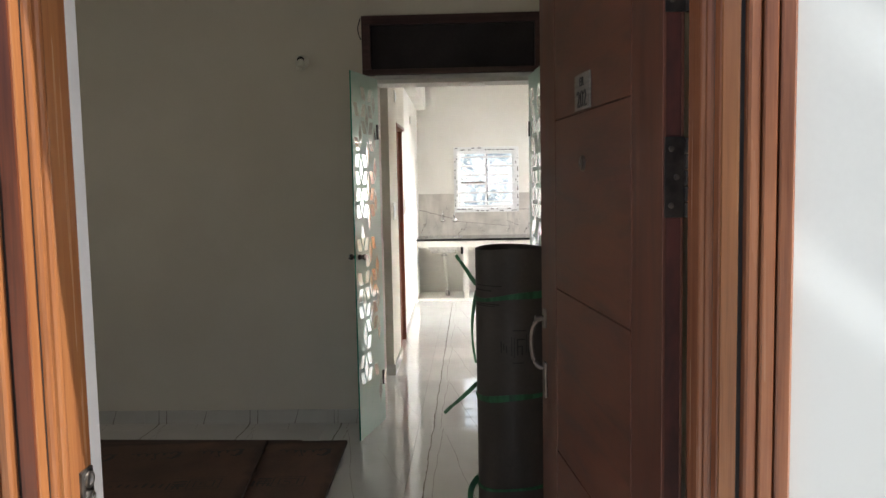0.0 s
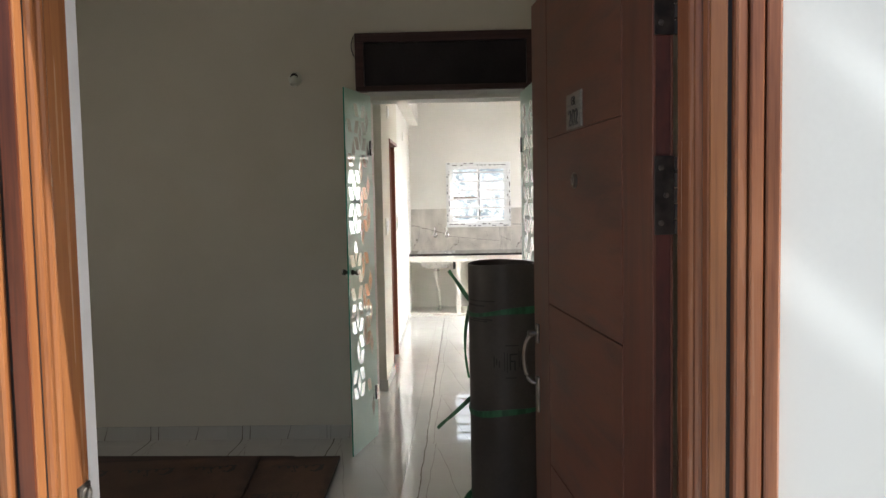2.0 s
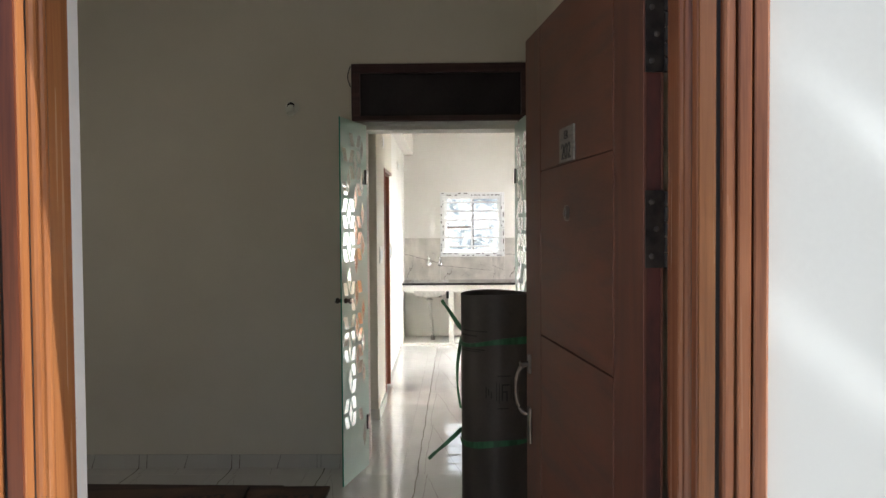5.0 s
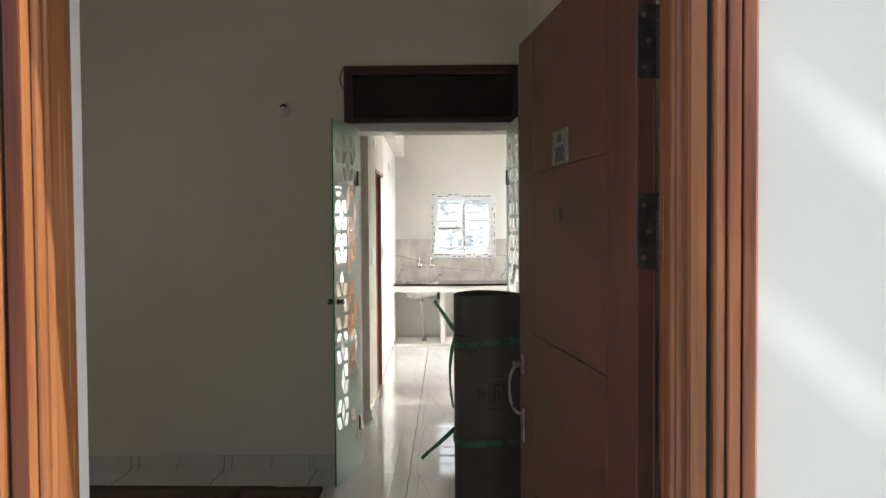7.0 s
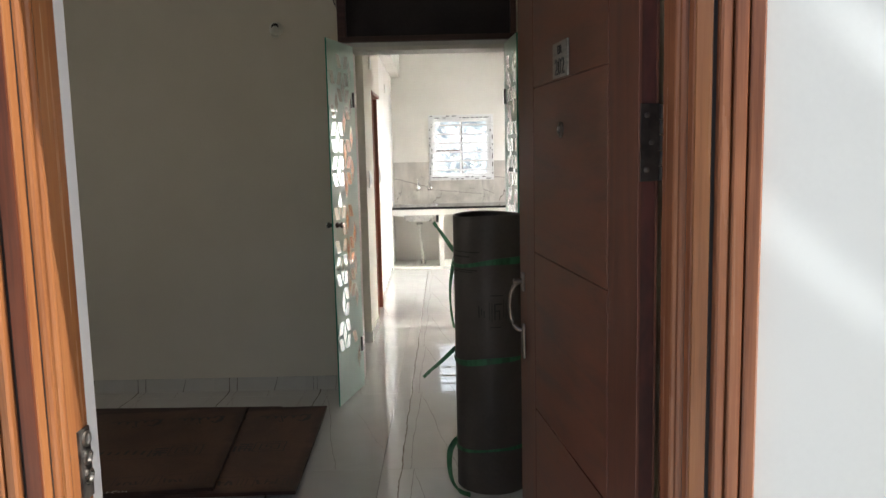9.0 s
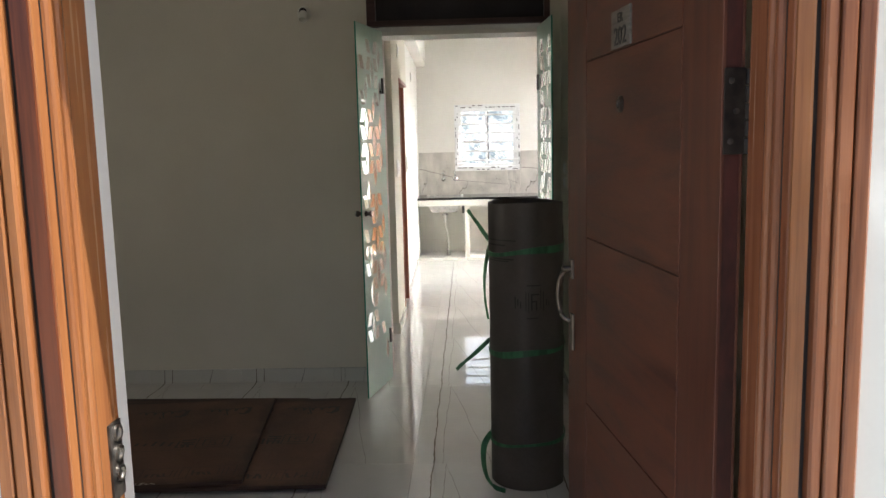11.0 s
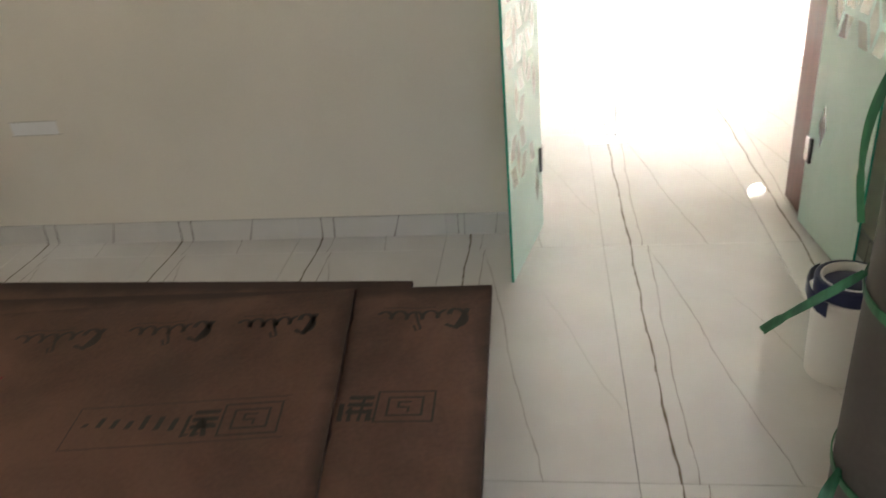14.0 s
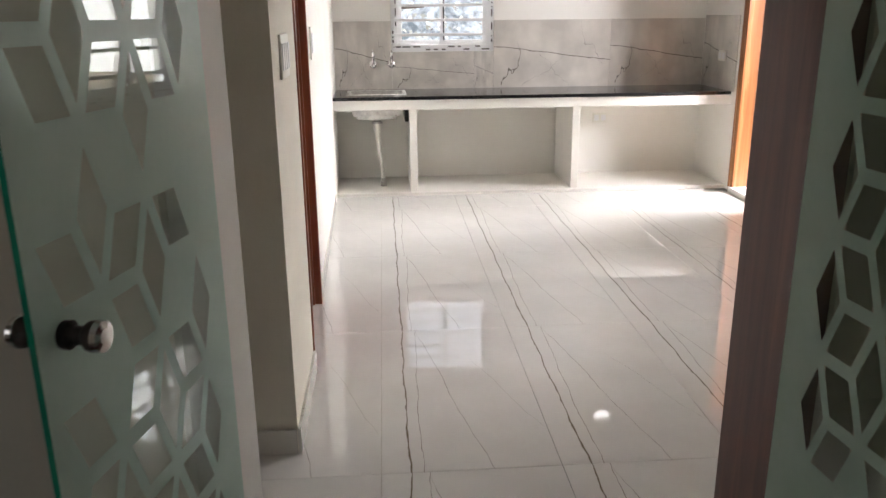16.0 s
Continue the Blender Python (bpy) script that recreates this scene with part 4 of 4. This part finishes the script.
bm = bmesh.new()
ribs = [[bm.verts.new(Vector(p) + Vector((0.0015 * t, 0.0015 * t, h))) for t, h in ((-1, -0.021), (1, -0.021), (1, 0.021), (-1, 0.021))] for p in tail]
for p, q in zip(ribs, ribs[1:]):
    for k in range(4):
        bm.faces.new((p[k], p[(k + 1) % 4], q[(k + 1) % 4], q[k]))
bm.faces.new(ribs[0])
bm.faces.new(ribs[-1][::-1])
smooth(part("loose_end", bm, TAPE, tape, "loose end of the tape"), 50)

bag_bm = bmesh.new()
bmesh.ops.create_icosphere(bag_bm, subdivisions=4, radius=1.0)
for v in bag_bm.verts:
    n = noise.noise(v.co * 2.2) * 0.35 + noise.noise(v.co * 6) * 0.16
    v.co = Vector((v.co.x * 0.05, v.co.y * 0.10, max(v.co.z, -0.55) * 0.075)) * (1 + n)
low = min(v.co.z for v in bag_bm.verts)
bag = tagged(part("plastic_bag", bag_bm, BAG), "crumpled translucent plastic bag on the floor behind the roll", "plastic bag")
bag.location = (0.50, 3.68, -low)

# lamp holder and wiring on the walls
holder = tagged(smooth(part("lamp_holder", lathe(bmesh.new(), [(0.044, 0.0), (0.044, 0.007), (0.036, 0.013), (0.030, 0.034), (0.026, 0.035), (0.024, 0.02)], 28, pose(-0.972, 4.97, 2.305, 90, 0, 0)), PLASTIC)), "small ivory angled lamp holder on the cream wall", "lamp holder")
smooth(part("socket", lathe(bmesh.new(), [(0.022, 0.0), (0.025, 0.004), (0.025, 0.055), (0.022, 0.056), (0.019, 0.035)], 24, pose(-0.972, 4.945, 2.305, 145, 0, 0)), PLASTIC, holder))
part("opening", lathe(bmesh.new(), [(0.020, 0.0), (0.0225, 0.001), (0.0225, 0.004)], 20, pose(-0.972, 4.932, 2.312, 75, 0, 0)), BLACK, holder)
# flat black plate carries the shade of the hole behind the wires
wires = tagged(boxes("wall_wiring", BLACK, [(-2.722, -2.695, 4.9675, 4.9715, 0.475, 0.535)]), "bare wires hanging from a hole in the cream wall, its shade a black plate", "wiring")
for off, mat, nm in ((0, BLACK, "dark_wire"), (0.006, DARKMETAL, "grey_wire"), (-0.006, PIPE, "pale_wire")):
    pts = [(-2.708 + off, 4.966, 0.485), (-2.716 + off, 4.945, 0.46), (-2.742 + off, 4.935, 0.43), (-2.752 + off, 4.93, 0.39)]
    smooth(part(nm, tube(bmesh.new(), pts, 0.0035, 6), mat, wires))
smooth(part("taped_end", tube(bmesh.new(), [(-2.757, 4.93, 0.405), (-2.752, 4.928, 0.385), (-2.735, 4.928, 0.34), (-2.722, 4.93, 0.295), (-2.714, 4.93, 0.275)], [0.012, 0.016, 0.014, 0.016, 0.011], 10), BLACK, wires, "black taped wire ends"))
scar = tagged(boxes("patched_chase", CEILING, [(-2.58, -2.385, 4.9685, 4.9715, 0.482, 0.538)]), "pale patch with scored lines where a wall box was filled", "wall patch")
boxes("scored_line", GROUT, [(-2.585, -2.38, 4.9675, 4.9695, 0.536, 0.539)], scar)
boxes("scored_line", GROUT, [(-2.585, -2.37, 4.9675, 4.9695, 0.480, 0.483)], scar)
pend = tagged(smooth(part("pendant_wire", tube(bmesh.new(), [(-0.95, 3.3, TOP), (-0.948, 3.302, 2.9), (-0.955, 3.298, 2.68), (-0.947, 3.3, 2.62), (-0.94, 3.3, 2.605)], [0.004, 0.004, 0.005, 0.016, 0.012], 8), BLACK)), "black wire hanging from the ceiling with a taped end", "ceiling wire")
smooth(part("stray_wire", tube(bmesh.new(), [(-0.955, 3.298, 2.66), (-0.985, 3.29, 2.62), (-1.02, 3.285, 2.61), (-1.05, 3.28, 2.615)], 0.0025, 6), BLACK, pend))


def switch_plate(m, w, h, n, label, name="switch_plate"):
    """A wall plate, its face along -y, with n rockers."""
    s = empty(name, m, label, "switch")
    boxes("plate", PLASTIC, [(-w / 2, w / 2, -0.009, 0, -h / 2, h / 2)], s, 0.003)
    for i in range(n):
        x = -w / 2 + w * (i + 0.5) / n
        boxes("rocker", UPVC, [(x - w * 0.32 / n, x + w * 0.32 / n, -0.013, -0.008, -h * 0.3, h * 0.3)], s, 0.001)
    return s


switch_plate(pose(0.58, 4.73, 1.345, 0, 0, -90), 0.10, 0.075, 2, "ivory switch plate on the cream wall by the glass door")
switch_plate(pose(0.58, 4.73, 1.262, 0, 0, -90), 0.10, 0.075, 2, "ivory switch plate on the cream wall by the glass door")
switch_plate(pose(-0.567, 6.47, 1.31, 0, 0, 90), 0.20, 0.14, 4, "wide ivory switch plate on the passage wall")
switch_plate(pose(-0.6, 7.92, 1.30, 0, 0, 90), 0.12, 0.16, 2, "ivory switch plate on the kitchen side wall")
switch_plate(pose(-0.567, 6.73, 2.27, 0, 0, 90), 0.10, 0.10, 1, "ivory blank plate high on the passage wall", "blank_plate")
switch_plate(pose(-0.622, 9.12, 2.245, 0, 0, 91), 0.10, 0.10, 1, "ivory blank plate high on the kitchen wall", "blank_plate")
switch_plate(pose(1.687, 10.75, 0.525), 0.13, 0.085, 2, "ivory socket plate under the counter", "socket_plate")
switch_plate(pose(2.588, 10.32, 1.075, 0, 0, -90), 0.14, 0.085, 2, "white socket plate on the marble tiles", "socket_plate")

# ---- passage door on the left, utility door on the right ----
side_frame = empty("passage_door_frame", pose(0, 0, 0), "dark red-brown wooden door frame in the passage wall", "door frame")
boxes("jamb", REDTEAK, [(-0.70, -0.59, 7.635, 7.66, 0, 2.03)], side_frame, 0.002)
boxes("stop", REDTEAK, [(-0.66, -0.625, 7.620, 7.636, 0, 2.02)], side_frame, 0.002)
boxes("jamb", REDTEAK, [(-0.70, -0.56, 6.85, 6.875, 0, 2.03)], side_frame, 0.002)
boxes("head", REDTEAK, [(-0.70, -0.563, 6.875, 7.635, 2.03, 2.06)], side_frame, 0.002)
side_door = tagged(boxes("passage_door", REDTEAK, [(-0.74, -0.705, 6.86, 7.65, 0.01, 2.05)], None, 0.002), "closed dark red-brown wooden door in the passage", "door")
smooth(part("knob", lathe(bmesh.new(), [(0.024, 0), (0.024, 0.005), (0.009, 0.012), (0.009, 0.03), (0.022, 0.04), (0.022, 0.055), (0.012, 0.06)], 20, pose(-0.705, 6.93, 1.0, 0, 90, 0)), STEEL, side_door))
ufr = empty("utility_door_frame", pose(0, 0, 0), "orange varnished wooden door frame in bright sun", "door frame")
boxes("jamb", TEAK, [(2.588, 2.80, 9.885, 9.93, 0.0, 2.06)], ufr, 0.003)
boxes("architrave", TEAK, [(2.572, 2.588, 9.875, 9.965, 0.0, 2.1)], ufr, 0.003)
boxes("jamb", TEAK, [(2.588, 2.80, 9.25, 9.29, 0.0, 2.06)], ufr, 0.003)
boxes("head", TEAK, [(2.588, 2.80, 9.29, 9.885, 2.02, 2.06)], ufr, 0.003)
boxes("sill", KITCHEN, [(2.56, 2.82, 9.25, 9.93, -0.01, 0.05)], ufr, 0.004, "ivory raised sill")

# ---- kitchen ----
counter = empty("kitchen_counter", pose(0, 0, 0), "ivory plastered counter with three open bays under it", "counter")
boxes("plinth", KITCHEN, [(-0.655, 2.599, 10.085, 10.748, 0, 0.03)], counter, 0.004)
boxes("slab", KITCHEN, [(-0.645, 2.599, 10.10, 10.748, 0.70, 0.778)], counter, 0.003)
boxes("partition", KITCHEN, [(-0.040, 0.019, 10.105, 10.748, 0.03, 0.70)], counter, 0.004)
boxes("partition", KITCHEN, [(1.288, 1.346, 10.105, 10.748, 0.03, 0.70)], counter, 0.004)
top = tagged(boxes("granite_worktop", GRANITE, [(-0.645, -0.53, 10.085, 10.735, 0.7785, 0.805), (-0.07, 2.585, 10.085, 10.735, 0.7785, 0.805), (-0.53, -0.07, 10.085, 10.22, 0.7785, 0.805), (-0.53, -0.07, 10.62, 10.735, 0.7785, 0.805)], None), "black polished granite worktop on the counter", "worktop")
sink = empty("kitchen_sink", pose(0, 0, 0), "stainless steel sink let into the black worktop", "sink")
bm = bmesh.new()
outer = [(-0.545, 10.205), (-0.055, 10.205), (-0.055, 10.635), (-0.545, 10.635)]
inner = [(-0.515, 10.235), (-0.085, 10.235), (-0.085, 10.605), (-0.515, 10.605)]
bot = [(-0.49, 10.26), (-0.11, 10.26), (-0.11, 10.58), (-0.49, 10.58)]
loops = [[bm.verts.new((x, y, z)) for x, y in lp] for lp, z in ((outer, 0.8085), (inner, 0.8085), (bot, 0.605))]
for p, q in zip(loops, loops[1:]):
    for k in range(4):
        bm.faces.new((p[k], p[(k + 1) % 4], q[(k + 1) % 4], q[k]))
bm.faces.new(loops[-1])
bmesh.ops.bevel(bm, geom=[e for e in bm.edges if abs(e.verts[0].co.z - e.verts[1].co.z) > 0.1 or (e.verts[0].co.z < 0.7 and e.verts[1].co.z < 0.7)], offset=0.03, segments=4, affect="EDGES")
bowl = smooth(part("bowl", bm, STEEL, sink))
solid = bowl.modifiers.new("thickness", "SOLIDIFY")
solid.thickness = 0.003
# black block put in for the dark cutout right of the bowl
boxes("dark_cutout_block", BLACK, [(-0.075, -0.045, 10.15, 10.6, 0.60, 0.698)], sink, 0.004)
smooth(part("waste", lathe(bmesh.new(), [(0.045, 0), (0.045, 0.012), (0.03, 0.02), (0.03, 0.045)], 24, pose(-0.30, 10.42, 0.555)), STEEL, sink))
pipe = tagged(smooth(part("drain_pipe", tube(bmesh.new(), [(-0.30, 10.42, 0.565), (-0.30, 10.42, 0.52), (-0.295, 10.41, 0.44), (-0.275, 10.39, 0.27), (-0.262, 10.37, 0.12), (-0.262, 10.37, 0.045)], [0.034, 0.032, 0.018, 0.016, 0.016, 0.016], 14), PIPE)), "white plastic drain pipe under the sink", "pipe")
smooth(part("floor_fitting", lathe(bmesh.new(), [(0.028, 0.03), (0.028, 0.075), (0.022, 0.08), (0.022, 0.10)], 16, pose(-0.262, 10.37, 0)), STEEL, pipe))


def wall_tap(x):
    tap = empty("wall_tap", pose(x, 10.735, 1.02), "chrome tap on the marble splashback", "tap", "kitchen taps")
    smooth(part("flange", lathe(bmesh.new(), [(0.032, 0), (0.032, 0.004), (0.02, 0.014), (0.014, 0.016)], 24, pose(0, 0, 0, 90, 0, 0)), CHROME, tap))
    smooth(part("body", tube(bmesh.new(), [(0, -0.01, 0), (0, -0.06, 0), (0, -0.085, -0.006), (0, -0.095, -0.03)], [0.014, 0.014, 0.012, 0.01], 14), CHROME, tap))
    smooth(part("spindle", lathe(bmesh.new(), [(0.011, 0), (0.011, 0.05), (0.014, 0.055), (0.014, 0.09), (0.010, 0.096)], 18, pose(0, -0.045, 0.005)), CHROME, tap))
    smooth(part("lever", tube(bmesh.new(), [(-0.0, -0.045, 0.09), (0.0, -0.06, 0.112), (0.0, -0.085, 0.12)], [0.006, 0.006, 0.004], 10), CHROME, tap))


wall_tap(-0.32)
wall_tap(-0.163)


def window(m, w, h, label, film, bars=6):
    """A two-sash sliding window with a bar grille on the room side; the frame stands in the plane y = 0 and looks along -y."""
    win = empty("barred_window", m, label, "window")
    f = 0.055
    rows = ((0, w, 0, f), (0, w, h - f, h), (0, f, f, h - f), (w - f, w, f, h - f))
    for x0, x1, z0, z1 in rows:
        fr = boxes("frame_bar", UPVC, [(x0, x1, -0.012, 0.06, z0, z1)], win, 0.003)
        if film:
            rng = random.Random(int(x0 * 100 + z0 * 1000))
            bm = bmesh.new()
            along = x1 - x0 > z1 - z0
            p = 0.02
            while p < max(x1 - x0, z1 - z0) - 0.05:
                q = p + rng.uniform(0.02, 0.07)
                d = 0.010 + 0.024 * rng.randrange(2)
                if along:
                    box(bm, x0 + p, x0 + q, -0.0132, -0.0124, z0 + d, z0 + d + 0.011)
                else:
                    box(bm, x0 + d, x0 + d + 0.011, -0.0132, -0.0124, z0 + p, z0 + q)
                p = q + rng.uniform(0.01, 0.05)
            part("printed_film", bm, DARKMETAL, fr)
    for k, (a, b, y) in enumerate(((f, w / 2 + 0.022, 0.03), (w / 2 - 0.022, w - f, 0.008))):
        g = 0.04
        sash = boxes("sash", UPVC, [(a, b, y, y + 0.02, f, f + g), (a, b, y, y + 0.02, h - f - g, h - f), (a, a + g, y, y + 0.02, f + g, h - f - g), (b - g, b, y, y + 0.02, f + g, h - f - g)], win, 0.002)
        pane = boxes("pane", GLASS, [(a + g, b - g, y + 0.008, y + 0.012, f + g, h - f - g)], sash)
        pane.visible_shadow = False
        e = b - g if k == 0 else a + g - 0.012
        boxes("gasket", BLACK, [(e, e + 0.012, y - 0.004, y - 0.0005, f + g, h - f - g)], sash, 0, "black rubber seal")
    for i in range(bars):
        z = f + (h - 2 * f) * (i + 0.7) / (bars + 0.4)
        boxes("grille_bar", UPVC, [(0.01, w - 0.01, -0.034, -0.022, z - 0.012, z + 0.012)], win, 0.002)
    for x in (0.03, w - 0.03):
        boxes("grille_upright", UPVC, [(x - 0.006, x + 0.006, -0.024, -0.014, 0.02, h - 0.02)], win, 0.002)
    return win


window(pose(-0.16, 10.765, 1.12), 0.88, 0.88, "white sliding kitchen window with a horizontal bar grille", True)
window(pose(2.615, 8.65, 0.9, 0, 0, -90), 0.9, 1.15, "white sliding dining window with a horizontal bar grille", True)
window(pose(-4.115, 2.2, 0.95, 0, 0, 90), 1.3, 1.05, "white sliding window of the front room with a bar grille", True)

vent = empty("exhaust_opening", pose(1.86, 10.749, 2.49), "round white exhaust opening high in the kitchen wall", "vent")
bm = bmesh.new()
n = 40
rim = []
for i in range(n):
    a = math.tau * i / n
    k = 0.122 / max(abs(math.cos(a)), abs(math.sin(a)))
    rim.append([bm.verts.new((r * math.cos(a), y, r * math.sin(a))) for r, y in ((k, -0.008), (0.096, -0.008), (0.090, -0.004), (0.090, 0.05), (k * 0.9, 0.05), (k, -0.001))])
for p, q in zip(rim, rim[1:] + rim[:1]):
    for k in range(6):
        bm.faces.new((p[k], p[(k + 1) % 6], q[(k + 1) % 6], q[k]))
smooth(part("ring", bm, UPVC, vent), 30)

# ---- outside the kitchen window ----


def tree(m, height, spread, seed):
    rng = random.Random(seed)
    t = empty("tree", m, "leafy tree outside the kitchen window", "tree", "trees outside")
    bm = bmesh.new()
    tube(bm, [(0, 0, 0), (0.1, 0.05, height * 0.25), (-0.05, 0.1, height * 0.5), (0.1, 0, height * 0.8)], [0.16, 0.13, 0.09, 0.04], 9)
    ends = []
    for i in range(11):
        a, z = rng.uniform(0, math.tau), height * rng.uniform(0.3, 0.75)
        e = Vector((math.cos(a) * spread * rng.uniform(0.4, 0.9), math.sin(a) * spread * rng.uniform(0.4, 0.9), z + rng.uniform(0.3, 1.2)))
        tube(bm, [(0, 0.05, z), e * 0.5 + Vector((0, 0, z * 0.55)), e], [0.05, 0.03, 0.012], 6)
        ends.append(e)
    smooth(part("trunk", bm, BARK, t))
    verts, faces = [], []
    for i in range(1700):
        e = rng.choice(ends)
        c = e + Vector((rng.gauss(0, 0.5), rng.gauss(0, 0.5), rng.gauss(0, 0.45)))
        d = Vector((rng.gauss(0, 1), rng.gauss(0, 1), rng.gauss(0, 0.6))).normalized()
        s = d.cross(Vector((rng.gauss(0, 1), rng.gauss(0, 1), rng.gauss(0, 1)))).normalized()
        l = rng.uniform(0.06, 0.12)
        k = len(verts)
        verts += [c, c + d * l * 0.5 + s * l * 0.28, c + d * l, c + d * l * 0.5 - s * l * 0.28]
        faces.append((k, k + 1, k + 2, k + 3))
    me = bpy.data.meshes.new("crown")
    me.from_pydata(verts, [], faces)
    me.materials.append(LEAF)
    crown = new("crown", me)
    crown.parent = t


tree(pose(-0.55, 15.6, -3.4), 6.6, 1.25, 4)
tree(pose(3.9, 19.5, -3.4), 7.2, 2.2, 9)

# ---- tiles and skirting, piece by piece ----
tile_mesh = bpy.data.meshes.new("tile")
bm = bmesh.new()
box(bm, -0.2993, 0.2993, -0.5993, 0.5993, -0.0095, 0.0)
bmesh.ops.bevel(bm, geom=[e for e in bm.edges if all(v.co.z > -0.001 for v in e.verts)], offset=0.0008, segments=1, affect="EDGES")
bm.to_mesh(tile_mesh)
bm.free()
tile_mesh.materials.append(FLOORTILE)
for i in range(-6, 6):
    for j in range(-4, 5):
        x, y = -0.585 + 0.6 * i, 5.435 + 1.2 * j
        if y - 0.6 < 0.9 or x < -4.2 or (y > 5.5 and x < -2.0) or (y < 4.8 and x > 0.7):
            continue
        t = new("tile", tile_mesh)
        t.parent = floor
        t.location = (x, y, 0)

skirt_mesh = bpy.data.meshes.new("skirting_tile")
bm = bmesh.new()
box(bm, -0.2993, 0.2993, -0.011, 0.0, 0.0, 0.088)
bm.to_mesh(skirt_mesh)
bm.free()
skirt_mesh.materials.append(SKIRT)
base = empty("baseboard", pose(0, 0, 0), "veined tile skirting along the walls", kind="structure")


def skirting(x0, y0, x1, y1, first):
    """A run of skirting tiles; the wall lies on the left of the way from start to end."""
    d = Vector((x1 - x0, y1 - y0))
    n = d.length
    a = math.degrees(math.atan2(d.y, d.x))
    s = first - 0.6
    while s < n:
        lo, hi = max(s, 0), min(s + 0.6, n)
        if hi - lo > 0.02:
            ob = new("skirting_tile", skirt_mesh)
            ob.parent = base
            mid = (lo + hi) / 2
            ob.matrix_basis = pose(x0 + d.x / n * mid, y0 + d.y / n * mid, 0, 0, 0, a) @ Matrix.Diagonal(((hi - lo - 0.001) / 0.5986, 1, 1, 1))
        s += 0.6


skirting(-4.1, 4.969, -0.59, 4.969, 0.815 % 0.6)
skirting(-4.099, 1.27, -4.099, 4.96, 0.3)
skirting(0.579, 4.96, 0.579, 1.28, 0.2)
skirting(0.515, 4.969, 0.567, 4.969, 0.3)
skirting(-2.19, 6.199, -0.567, 6.199, 0.42)
skirting(-0.566, 6.19, -0.566, 6.85, 0.0)
skirting(-0.60, 7.665, -0.652, 10.08, 0.4)
skirting(2.599, 9.24, 2.599, 5.25, 0.3)

splash_mesh = bpy.data.meshes.new("splashback_tile")
bm = bmesh.new()
box(bm, -0.599, 0.599, -0.012, 0.0, -0.2865, 0.2865)
bm.to_mesh(splash_mesh)
bm.free()
splash_mesh.materials.append(SPLASH)
splash = empty("splashback", pose(0, 0, 0), "grey veined marble tiles behind the counter", kind="structure")


def splash_tile(x0, x1, z0, z1, y=10.749, side=False):
    ob = new("splashback_tile", splash_mesh)
    ob.parent = splash
    m = Matrix.Diagonal(((x1 - x0 - 0.002) / 1.198, 1, (z1 - z0 - 0.002) / 0.573, 1))
    ob.matrix_basis = (pose(2.599, (x0 + x1) / 2, (z0 + z1) / 2, 0, 0, -90) if side else pose((x0 + x1) / 2, y, (z0 + z1) / 2)) @ m


splash_tile(-0.648, -0.16, 0.80, 1.375)
splash_tile(-0.16, 0.55, 0.80, 1.118)
splash_tile(0.55, 0.72, 0.80, 1.118)
splash_tile(0.72, 1.75, 0.80, 1.375)
splash_tile(1.75, 2.587, 0.80, 1.375)
splash_tile(10.06, 10.735, 0.80, 1.40, side=True)
